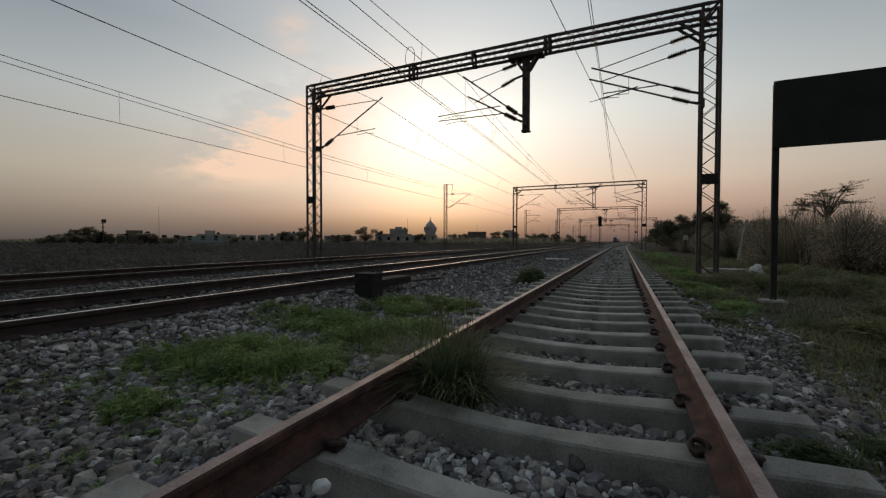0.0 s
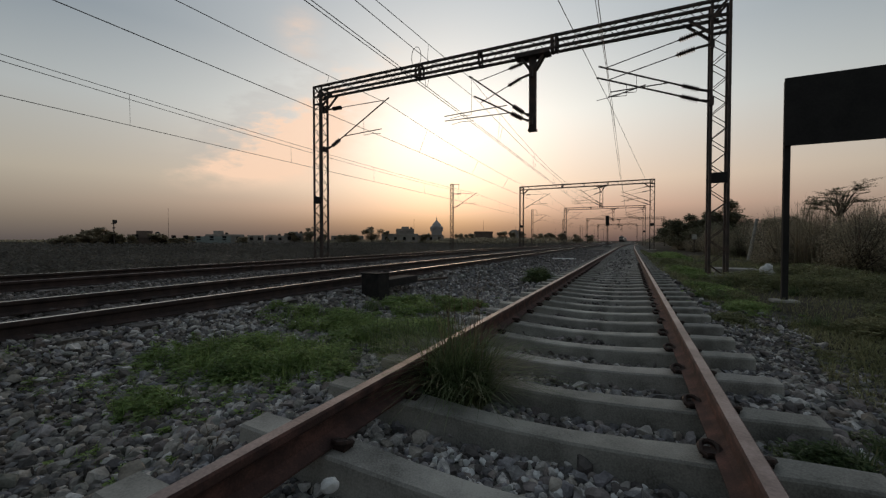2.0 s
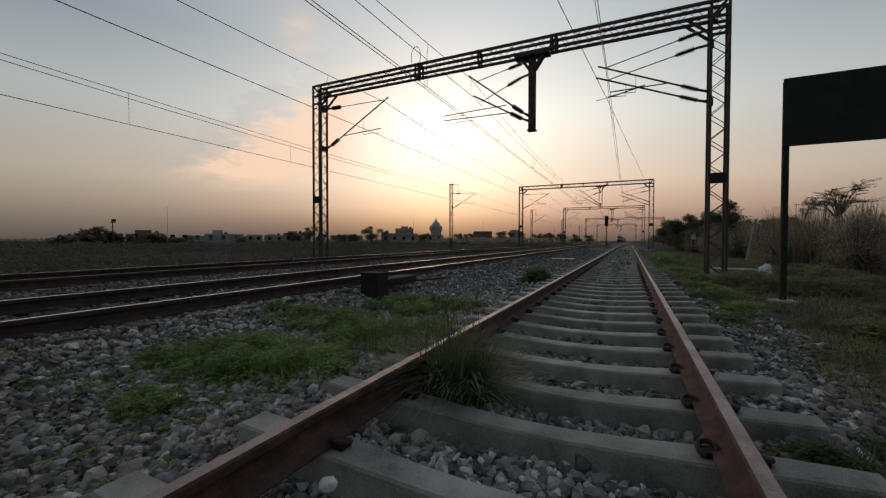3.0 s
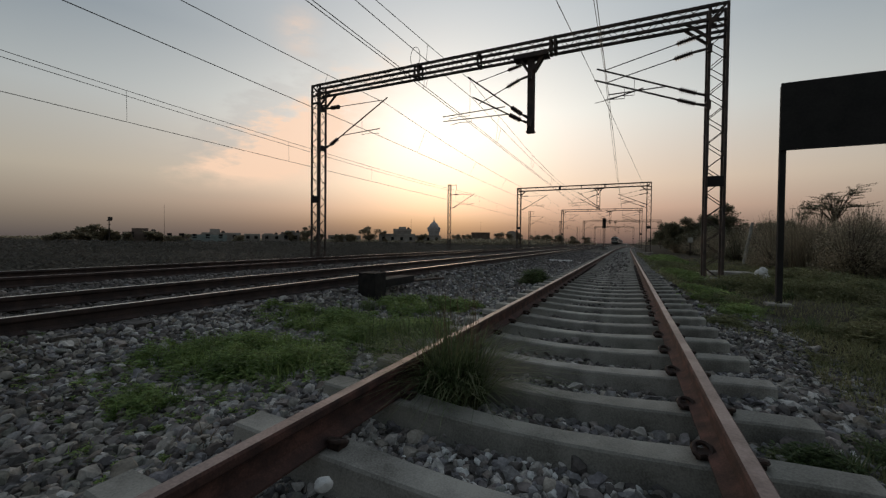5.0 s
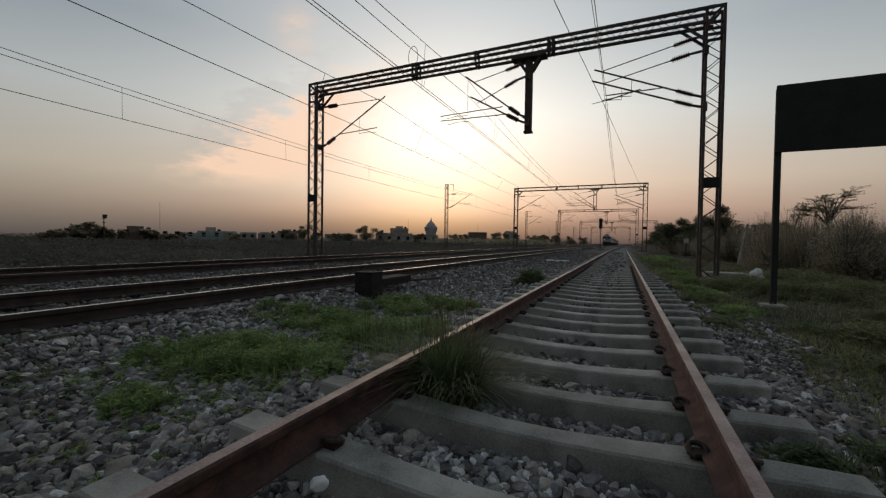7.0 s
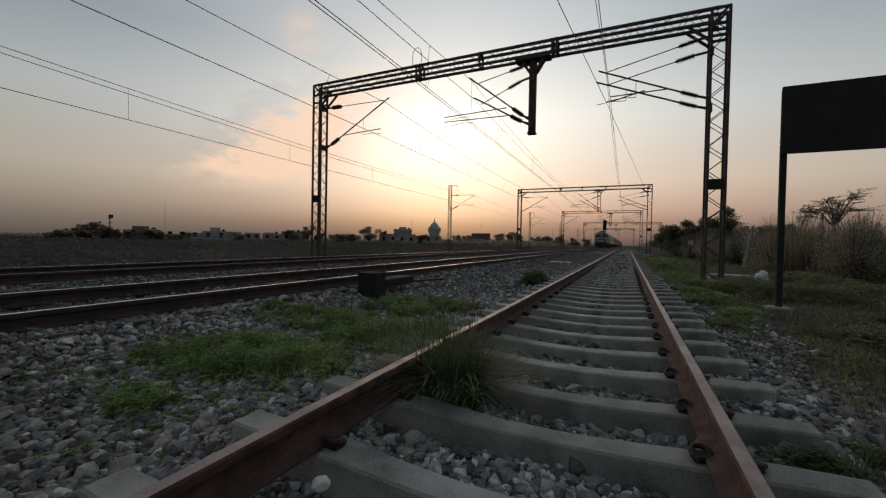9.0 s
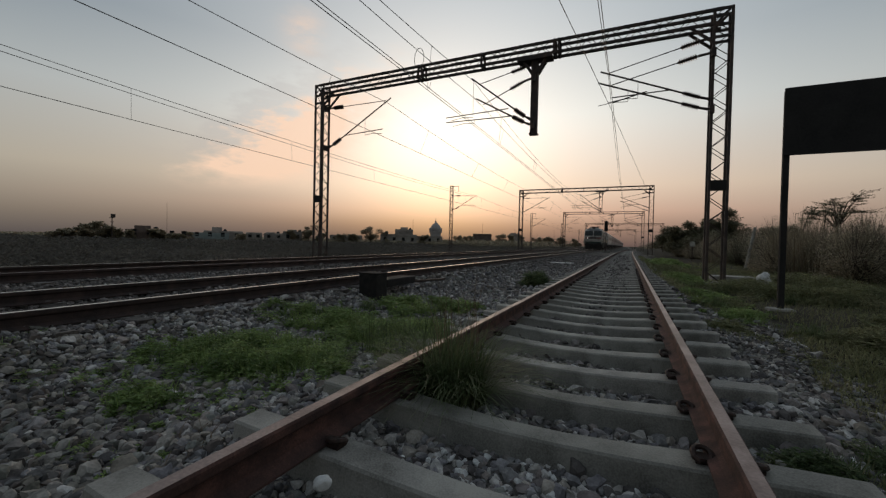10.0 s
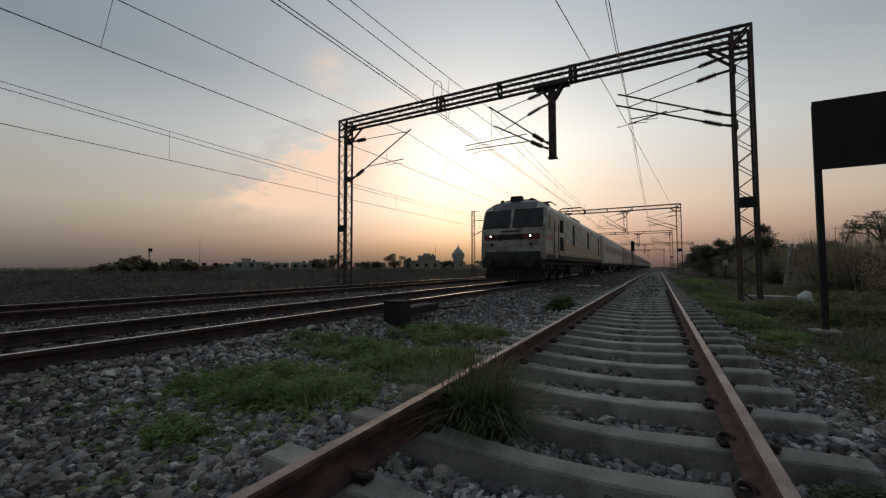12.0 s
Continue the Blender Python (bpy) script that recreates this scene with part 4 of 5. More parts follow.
def leaves(spots, size, seed, flat=0.6, wide=0.28):
    """Small pointed leaves, each a bent pair of triangles as one folded quad."""
    rs = np.random.RandomState(seed)
    n = len(spots)
    d = rs.uniform(0, 2 * np.pi, n)
    up = rs.uniform(-0.3, 1.0, n) * (1 - flat)
    ax = np.stack([np.cos(d), np.sin(d), up], 1)
    sd = np.stack([-np.sin(d), np.cos(d), rs.uniform(-0.5, 0.5, n)], 1)
    s = (size * rs.uniform(0.6, 1.4, n))[:, None]
    v = np.stack([spots, spots + s * (0.5 * ax + wide * sd), spots + s * ax * 1.1, spots + s * (0.5 * ax - wide * sd) + np.array((0, 0, 0.1)) * s], 1).reshape(-1, 3)
    f = np.arange(4 * n).reshape(-1, 4)
    return v, f


def weed_patch(cx, cy, rx, ry, plants, height, leaf, seed, label, mat=None):
    rs = np.random.RandomState(seed)
    # uneven clumps: keep the plants where a slow wave is high
    x, y = cx + rx * rs.normal(0, 0.45, plants * 3), cy + ry * rs.normal(0, 0.45, plants * 3)
    wave = np.sin(5.1 * x + seed) * np.cos(4.3 * y - seed) + 0.5 * np.sin(11 * x + 9 * y)
    k = np.argsort(-wave + rs.uniform(-0.9, 0.9, len(x)))[:plants]
    x, y = x[k], y[k]
    far = np.hypot((x - cx) / rx, (y - cy) / ry)
    h = height * rs.uniform(0.4, 1.2, plants) * np.clip(1.2 - 0.6 * far, 0.25, 1)
    per = 40
    t = rs.uniform(0.1, 1, (plants, per))
    ang = rs.uniform(0, 2 * np.pi, (plants, per))
    rad = h[:, None] * 0.55 * rs.uniform(0.1, 1, (plants, per))
    sx, sy = x[:, None] + rad * np.cos(ang), y[:, None] + rad * np.sin(ang)
    sz = ground_z(sx, sy) + h[:, None] * t
    v, f = leaves(np.stack([sx.ravel(), sy.ravel(), sz.ravel()], 1), leaf * 1.25, seed + 1, 0.7, 0.17)
    # thin upright stalks among the leaves
    v2, f2 = blades(plants * 3, cx, cy, rx * 0.8, ry * 0.8, 0.3 * height, 1.5 * height, 0.006, 0.9, seed + 2, 3)
    v, f = np.concatenate([v, v2]), np.concatenate([f, f2 + len(v)])
    tagged(new("weed_patch", raw_mesh("weed_patch", v, f, mat or M_LEAF)), label, "weeds", kind="stuff")


LOW = "low bright green weeds growing through the ballast"
weed_patch(-2.75, 2.30, 0.95, 0.60, 620, 0.19, 0.030, 11, LOW)
weed_patch(-2.15, 2.20, 0.60, 0.45, 380, 0.17, 0.030, 18, LOW)
weed_patch(-3.3, 2.1, 0.5, 0.4, 160, 0.14, 0.030, 19, LOW)
weed_patch(-2.55, 1.28, 0.32, 0.24, 120, 0.12, 0.026, 12, LOW)
weed_patch(-3.1, 3.9, 1.0, 0.65, 420, 0.17, 0.034, 13, LOW)
weed_patch(-1.9, 3.5, 0.80, 0.7, 520, 0.20, 0.034, 14, LOW)
weed_patch(-2.6, 5.6, 1.1, 0.9, 330, 0.17, 0.04, 15, LOW)
weed_patch(-2.3, 1.6, 1.3, 0.8, 70, 0.07, 0.022, 21, "scattered seedlings between the stones")
weed_patch(-3.6, 1.3, 0.9, 0.5, 50, 0.07, 0.022, 22, "scattered seedlings between the stones")
weed_patch(-2.1, 0.75, 0.6, 0.25, 16, 0.05, 0.018, 23, "scattered seedlings between the stones")
weed_patch(-1.78, 10.4, 0.30, 0.5, 130, 0.36, 0.06, 16, "small dark bush beside the rusty track", M_GRASS)
RIGHT = "rough green weeds on the verge beside the track"
VERGE_NEAR = ((2.1, 7.4, 0.4, 0.7, 150, 0.12, 0.03), (3.2, 5.9, 0.45, 0.5, 300, 0.20, 0.035), (4.2, 6.9, 0.7, 0.9, 300, 0.26, 0.04), (2.0, 9.4, 0.5, 1.5, 260, 0.17, 0.04),
              (3.2, 12.0, 1.0, 1.6, 300, 0.28, 0.05), (2.1, 14.5, 0.6, 2.2, 320, 0.22, 0.05), (4.9, 10.6, 1.3, 1.6, 260, 0.34, 0.05), (2.2, 19.5, 0.7, 3.2, 320, 0.28, 0.07))
VERGE_FAR = ((5.0, 14.0, 1.4, 2.0, 260, 0.38, 0.07), (2.5, 27.0, 0.8, 5.0, 300, 0.38, 0.10), (3.4, 4.9, 0.5, 0.6, 300, 0.22, 0.035), (2.75, 3.5, 0.35, 0.5, 160, 0.14, 0.03),
             (1.30, 2.15, 0.22, 0.12, 130, 0.09, 0.022), (3.1, 4.4, 0.5, 0.6, 240, 0.22, 0.035), (2.2, 1.7, 0.35, 0.4, 170, 0.09, 0.022), (2.15, 8.7, 0.35, 0.8, 220, 0.15, 0.035),
             (3.9, 10.4, 0.8, 0.9, 340, 0.26, 0.04), (1.72, 5.9, 0.3, 0.8, 110, 0.09, 0.025), (2.1, 4.7, 0.35, 0.5, 50, 0.06, 0.02), (4.4, 5.6, 0.8, 0.7, 260, 0.30, 0.04), (5.2, 8.0, 0.9, 1.0, 260, 0.34, 0.045), (1.66, 2.25, 0.20, 0.28, 170, 0.10, 0.022))
for i, (wx, wy, rx, ry, n, h, lf) in enumerate(VERGE_NEAR + VERGE_FAR):
    weed_patch(wx, wy, rx, ry, n, h, lf, 40 + i, RIGHT, M_LEAF if i in (0, 3, 5, 9) else M_GRASS if i in (12, 21) else M_VERGE)


def grass_tuft(cx, cy, r, n, h0, h1, seed, label, stems=0):
    v, f = blades(n, cx, cy, r * 0.42, r * 0.36, h0, h1, 0.0055, 1.6, seed)
    ob = tagged(new("grass_tuft", raw_mesh("grass_tuft", v, f, M_GRASS)), label, "grass tuft")
    if stems:
        v, f = blades(stems, cx + 0.02, cy + 0.1, r * 0.3, r * 0.3, h1 * 0.95, h1 * 1.55, 0.005, 0.3, seed + 1)
        part("seed_head", raw_mesh("seed_head", v, f, M_DRY), None, ob, "thin dry upright stems")


grass_tuft(-0.66, 2.27, 0.56, 2200, 0.22, 0.68, 3, "thick dark green grass tuft growing against the rail", 40)
for i, (tx, ty) in enumerate(((2.6, 6.2), (3.3, 9.6), (1.9, 8.2), (3.9, 6.1), (4.4, 8.4), (2.5, 11.0), (-3.35, 5.0), (1.75, 11.8))):
    grass_tuft(tx, ty, 0.3, 150, 0.12, 0.32, 60 + i, "small tuft of rough verge grass")


v0, f0 = blades(26, -1.55, 1.0, 0.16, 0.12, 0.06, 0.16, 0.004, 2.2, 91)
tagged(new("dry_grass_wisp", raw_mesh("dry_grass_wisp", v0, f0, M_DRY)), "few pale dead grass stems lying on the ballast", "dry grass")


v0, f0 = blades(260, -1.45, 3.1, 0.45, 0.55, 0.18, 0.50, 0.006, 0.7, 93)
tagged(new("tall_weeds", raw_mesh("tall_weeds", v0, f0, M_GRASS)), "thin feathery weeds standing beside the rail", "weeds", kind="stuff")


def verge_grass():
    vs, fs, k = [], [], 0
    plots = ((3.6, 9.0, 1.8, 4.5, 6500, 0.15), (4.2, 17.0, 2.4, 7.0, 7000, 0.26), (6.5, 12.0, 3.0, 6.0, 7000, 0.30), (5.0, 5.0, 1.9, 2.2, 6000, 0.24), (6.0, 24.0, 4.0, 8.0, 4000, 0.30), (2.42, 3.3, 0.6, 1.5, 6000, 0.12),
             (2.5, 1.7, 0.55, 0.9, 4200, 0.10), (2.75, 5.6, 0.55, 1.1, 2600, 0.14), (1.9, 10.0, 0.4, 2.6, 2400, 0.2), (1.6, 19.0, 0.3, 9.0, 6000, 0.22), (1.5, 34.0, 0.3, 9.0, 4000, 0.24), (1.45, 2.15, 0.28, 0.14, 260, 0.12))
    for i, (cx, cy, rx, ry, n, tall) in enumerate(plots):
        v, f = blades(n, cx, cy, rx, ry, 0.04, tall, 0.009, 1.1, 80 + i, 3)
        vs.append(v)
        fs.append(f + k)
        k += len(v)
    tagged(new("verge_grass", raw_mesh("verge_grass", np.concatenate(vs), np.concatenate(fs), M_VERGE)), "rough dark grass covering the verge", "grass", kind="stuff")


verge_grass()


def umbrella_tree(x, y, top, half):
    """Bent trunk, limbs fanned out to a flat layered crown of feathery leaves."""
    rs = random.Random(17)
    z0 = float(ground_z(x, y)) - 0.1
    t = thing("flat_topped_tree", "sparse flat-topped tree with fanned limbs above the thicket", "tree", at=pose(x, y, z0))
    H = top - z0
    fork = Vector((0.06, 0.0, 0.56 * H))
    shapes = [tube((0, 0, 0), (0.1, 0.03, 0.25 * H), 0.085, 7, 0.07), tube((0.1, 0.03, 0.25 * H), fork, 0.07, 7, 0.055)]
    spots = []
    for k in range(19):
        a = 2 * math.pi * (k * 0.618 + rs.uniform(-0.06, 0.06))
        reach = half * rs.uniform(0.35, 1.0)
        end = Vector((reach * math.cos(a), reach * math.sin(a), H * rs.uniform(0.70, 1.0) - 0.10 * reach))
        mid = fork.lerp(end, 0.5) + Vector((0, 0, 0.10 * H * rs.uniform(0.2, 1.0)))
        shapes += [tube(fork, mid, 0.026, 5, 0.018), tube(mid, end, 0.018, 5, 0.007)]
        for j in range(9):
            p = mid.lerp(end, rs.uniform(0.1, 1.0))
            q = p + Vector((math.cos(a) * 0.25 + rs.uniform(-0.42, 0.42), math.sin(a) * 0.25 + rs.uniform(-0.42, 0.42), rs.uniform(-0.02, 0.16)))
            shapes.append(tube(p, q, 0.009, 4, 0.004))
            for _ in range(36):
                r = p.lerp(q, rs.uniform(0.15, 1.1))
                spots.append((r.x + rs.gauss(0, 0.05), r.y + rs.gauss(0, 0.05), r.z + rs.gauss(0, 0.016)))
    part("trunk", join(*shapes), M_BARK, t)
    v, f = leaves(np.array(spots), 0.06, 18, 0.6, 0.2)
    part("crown", raw_mesh("crown", v, f, M_FOLI), None, t)


def leafy_tree(name, label, x, y, h, w, seed, leaf, count, mat, group=""):
    """Tapered trunk, rising limbs and an uneven crown of lobes that starts low."""
    rs = np.random.RandomState(seed)
    t = thing(name, label, "tree", group, at=pose(x, y, float(ground_z(x, y)) - 0.1))
    lobes = [(rs.normal(0, 0.42) * w, rs.normal(0, 0.42) * w, rs.uniform(0.30, 0.88) * h, rs.uniform(0.26, 0.5) * w) for _ in range(13)]
    r = 0.028 * h
    shapes = [tube((0, 0, 0), (0.02 * h, 0.01 * h, 0.3 * h), r, 7, r * 0.75), tube((0.02 * h, 0.01 * h, 0.3 * h), (0, 0, 0.62 * h), r * 0.75, 6, r * 0.35)]
    for lx, ly, lz, lr in lobes:
        m = (lx * 0.45, ly * 0.45, 0.25 * h + 0.45 * (lz - 0.2 * h))
        shapes += [tube((0.01 * h, 0, 0.22 * h), m, r * 0.45, 5, r * 0.3), tube(m, (lx, ly, lz), r * 0.3, 4, r * 0.1)]
    part("trunk", join(*shapes), M_BARK, t)
    spots = []
    for lx, ly, lz, lr in lobes:
        n = count // 13
        d = rs.normal(size=(n, 3))
        d /= np.linalg.norm(d, axis=1, keepdims=True)
        spots.append(np.array((lx, ly, lz)) + d * (rs.uniform(0.2, 1.0, (n, 1)) ** 0.5) * lr * np.array((1, 1, 0.75)) * (1 + rs.normal(0, 0.12, (n, 1))))
    p = np.concatenate(spots)
    p[:, 2] = np.maximum(p[:, 2], 0.04 * h)
    v, f = leaves(p, leaf, seed + 1, 0.25)
    part("crown", raw_mesh("crown", v, f, mat), None, t)


def thicket_shrub(x, y, h, w, seed, mat):
    """Many thin stems from the ground and leaves all through an uneven volume."""
    rs = np.random.RandomState(seed)
    t = thing("shrub", "dense dusty thicket shrub on the verge, with haze in its leaf colour", "shrub", "thicket shrubs", at=pose(x, y, float(ground_z(x, y)) - 0.05))
    lobes = [(rs.uniform(-0.6, 0.6) * w, rs.uniform(-0.6, 0.6) * w, rs.uniform(0.35, 1.0) * h, rs.uniform(0.35, 0.6) * w) for _ in range(9)]
    shapes = []
    for lx, ly, lz, lr in lobes:
        for _ in range(6):
            a = (rs.uniform(-0.25, 0.25) * w, rs.uniform(-0.25, 0.25) * w, 0)
            b = (lx + rs.normal(0, lr * 0.5), ly + rs.normal(0, lr * 0.5), lz * rs.uniform(0.75, 1.12))
            m = tuple(p * 0.55 + q * 0.45 + rs.normal(0, 0.06) for p, q in zip(a, b))
            shapes += [tube(a, m, 0.022, 4, 0.014), tube(m, b, 0.014, 4, 0.004)]
    part("stem", join(*shapes), M_BARK, t)
    spots = []
    for lx, ly, lz, lr in lobes:
        n = 760
        d = rs.normal(size=(n, 3))
        d /= np.linalg.norm(d, axis=1, keepdims=True)
        r = rs.uniform(0.25, 1.0, (n, 1)) ** 0.6
        p = np.array((lx, ly, lz * 0.55)) + d * r * np.array((lr, lr, lz * 0.5)) + rs.normal(0, 0.05, (n, 3))
        spots.append(p)
    spots = np.concatenate(spots)
    spots[:, 2] = np.abs(spots[:, 2])
    v, f = leaves(spots, 0.075, seed + 1, 0.1, 0.16)
    part("foliage", raw_mesh("foliage", v, f, mat), None, t)


SHRUBS = ((7.2, 17.2, 2.1), (8.6, 19.6, 2.6), (9.6, 16.8, 2.3), (8.0, 22.4, 3.2), (10.2, 23.5, 3.4), (7.9, 26.5, 3.3),
              (9.6, 29.0, 3.4), (8.6, 33.0, 2.9), (10.8, 34.5, 3.0), (8.2, 38.5, 2.9), (7.4, 43.5, 3.0), (11.5, 28.0, 3.4),
              (11.8, 20.0, 2.5), (9.3, 13.8, 1.5), (11.2, 14.0, 1.8), (13.5, 24.0, 3.2), (7.0, 31.0, 2.0), (6.6, 22.0, 1.5),
              (6.6, 35.5, 2.2), (6.4, 40.0, 2.2), (9.6, 41.0, 2.8), (6.2, 44.5, 2.2), (11.0, 44.0, 3.2), (5.8, 52.0, 2.0),
              (7.6, 20.0, 2.2), (9.0, 36.5, 2.7), (12.6, 31.5, 3.2), (14.0, 18.0, 3.0))
for i, (tx, ty, h) in enumerate(SHRUBS):
    # the thicket's pale leaf colour has haze painted in
    thicket_shrub(tx, ty, h, 1.15 + 0.12 * (i % 4), 100 + i, M_SCRUB_HAZED if i != 16 else M_FOLI)
for i, (tx, ty, h, w) in enumerate(((6.6, 50.5, 4.2, 2.2), (8.6, 51.0, 4.9, 2.2), (5.6, 54.0, 3.7, 1.7), (10.3, 50.2, 5.7, 2.3), (12.0, 51.0, 3.2, 2.2), (6.2, 60.0, 3.3, 2.4), (8.0, 68.0, 3.8, 2.8), (9.0, 82.0, 3.8, 3.2), (7.2, 98.0, 3.8, 3.0), (11.0, 104.0, 4.2, 3.4), (13.5, 47.0, 3.1, 2.4), (7.4, 46.0, 2.6, 2.0))):
    leafy_tree("tree", "dark dusty tree standing beyond the line", tx, ty, h, w, 140 + i, 0.19, 9000, M_FOLI, "trackside trees")
leafy_tree("small_tree", "small leafy tree rising above the thicket", 9.0, 28.4, 3.9, 0.9, 8, 0.11, 2600, M_FOLI)
umbrella_tree(8.7, 22.9, 3.50, 1.0)
for i, (rx, ry, wx, wy, h0, h1, n) in enumerate(((7.0, 19.7, 0.75, 0.6, 1.6, 3.2, 420), (8.4, 19.2, 1.1, 0.8, 1.4, 2.5, 1500), (10.1, 18.8, 1.2, 0.9, 1.4, 2.6, 1700), (11.9, 18.6, 1.1, 0.9, 1.4, 2.7, 1500), (7.4, 22.6, 1.2, 1.4, 1.5, 2.7, 1400),
                                                 (9.4, 15.6, 0.9, 0.7, 0.9, 1.7, 900), (11.2, 16.0, 1.2, 0.8, 1.1, 2.1, 1300), (6.2, 34.0, 0.8, 2.5, 1.0, 1.9, 700))):
    v0, f0 = blades(int(n * 0.8), rx, ry, wx, wy, h0 * 0.55, h1, 0.022, 0.55, 400 + i, 4)
    tagged(new("reed_stand", raw_mesh("reed_stand", v0, f0, M_REED)), "tall dry brown reeds standing at the edge of the thicket", "reeds", kind="stuff")


def scrub_field():
    """Low dark scrub across the field beyond the tracks."""
    rs = np.random.RandomState(31)
    n = 4200
    y = rs.uniform(1, 190, n)
    x = -rs.uniform(13.6, 27, n) - rs.uniform(0, 1, n) ** 1.5 * (40 + 0.9 * y)
    h = rs.uniform(0.4, 1.2, n) * (1 + y / 260)
    per = 80
    a = rs.uniform(0, 2 * np.pi, (n, per))
    r = h[:, None] * 1.3 * np.sqrt(rs.uniform(0, 1, (n, per)))
    sx, sy = x[:, None] + r * np.cos(a), y[:, None] + r * np.sin(a)
    sz = ground_z(sx, sy) + h[:, None] * rs.uniform(0, 1, (n, per)) * (1.1 - (r / (h[:, None] * 1.4)))
    v, f = leaves(np.stack([sx.ravel(), sy.ravel(), sz.ravel()], 1), 0.17, 32, 0.3)
    m = 2600
    fy = rs.uniform(-10, 150, m)
    fx = -rs.uniform(55, 330, m)
    fh = rs.uniform(0.5, 1.3, m)
    a = rs.uniform(0, 2 * np.pi, (m, per))
    r = fh[:, None] * 2.4 * np.sqrt(rs.uniform(0, 1, (m, per)))
    gx, gy = fx[:, None] + r * np.cos(a), fy[:, None] + r * np.sin(a)
    gz = -0.95 + fh[:, None] * rs.uniform(0, 1, (m, per))
    v2, f2 = leaves(np.stack([gx.ravel(), gy.ravel(), gz.ravel()], 1), 0.42, 33, 0.3)
    v, f = np.concatenate([v, v2]), np.concatenate([f, f2 + len(v)])
    tagged(new("field_scrub", raw_mesh("field_scrub", v, f, M_FIELD)), "low dark scrub spread over the field", "scrub", kind="stuff")


scrub_field()


# ---- skyline ----
def house(x, y, w, d, h, turn, wall, seed, upper=0.0):
    rs = random.Random(seed)
    t = thing("house", "low flat-roofed plastered house on the far side of the field", "house", "village houses", at=pose(x, y, -1.0, rz=turn))
    part("wall", box(-w / 2, w / 2, -d / 2, d / 2, 0, h + 1), wall, t)
    part("roof", box(-w / 2 - 0.2, w / 2 + 0.2, -d / 2 - 0.2, d / 2 + 0.2, h + 1, h + 1.18), wall, t)
    part("parapet", join(box(-w / 2, w / 2, -d / 2, -d / 2 + 0.2, h + 1.18, h + 1.75), box(-w / 2, w / 2, d / 2 - 0.2, d / 2, h + 1.18, h + 1.75), box(-w / 2, -w / 2 + 0.2, -d / 2 + 0.2, d / 2 - 0.2, h + 1.18, h + 1.75), box(w / 2 - 0.2, w / 2, -d / 2 + 0.2, d / 2 - 0.2, h + 1.18, h + 1.75)), wall, t)
    if upper:
        ux = rs.uniform(-0.2, 0.2) * w
        part("stair_head", box(ux - 1.6, ux + 1.6, -1.5, 1.5, h + 1.18, h + 1.18 + upper), wall, t)
        part("water_tank", lathe((ux + 2.6, 0, h + 1.18), (ux + 2.6, 0, h + 2.5), [(0, 0.55), (0.8, 0.55), (0.95, 0.3), (1, 0.25)], 10), M_GRIME, t, "dark plastic water tank")
    n = max(2, int(w / 3.2))
    for i in range(n):
        wx = -w / 2 + (i + 0.5) * w / n
        win = part("window", box(wx - 0.55, wx + 0.55, -d / 2 - 0.05, -d / 2 + 0.02, 2.0, 3.3), M_DARK, t)
        part("sill", box(wx - 0.7, wx + 0.7, -d / 2 - 0.2, -d / 2, 1.86, 1.98), wall, win)


VILLAGE = ((-123.4, 84.4, 10.7, 7, 1.4, 55, M_WALLB, 0.0), (-134.1, 96.9, 12.2, 9, 2.3, 54, M_WALL, 1.9), (-123.3, 101.1, 5.2, 7, 2.0, 50, M_WALL, 0.0), (-123.5, 110.1, 6.8, 7, 2.0, 48, M_WALL, 0.9),
           (-110.9, 107.5, 6.5, 7, 2.7, 45, M_WALL, 1.2), (-107.5, 133.6, 12.9, 9, 2.1, 38, M_WALL, 0.0), (-83.2, 136.1, 14.2, 9, 2.8, 31, M_WALL, 0.0), (-88.6, 149.2, 7.6, 7, 5.2, 30, M_WALL, 1.5),
           (-75.1, 147.5, 10.4, 7, 2.4, 27, M_WALL, 0.0), (-62.9, 178.8, 8.6, 7, 4.4, 19, M_BRICKW, 0.0), (-56.1, 210.3, 5.1, 7, 5.3, 15, M_WALL, 1.2), (-106.8, 55.7, 6.1, 7, 1.5, 62, M_BRICKW, 1.5),
           (-117.8, 70.9, 5.6, 7, 0.5, 58, M_BRICKW, 0.0))
for i, (hx, hy, w, d, h, tn, wl, up) in enumerate(VILLAGE):
    house(hx, hy, w, d, h, tn, wl, 200 + i, up)


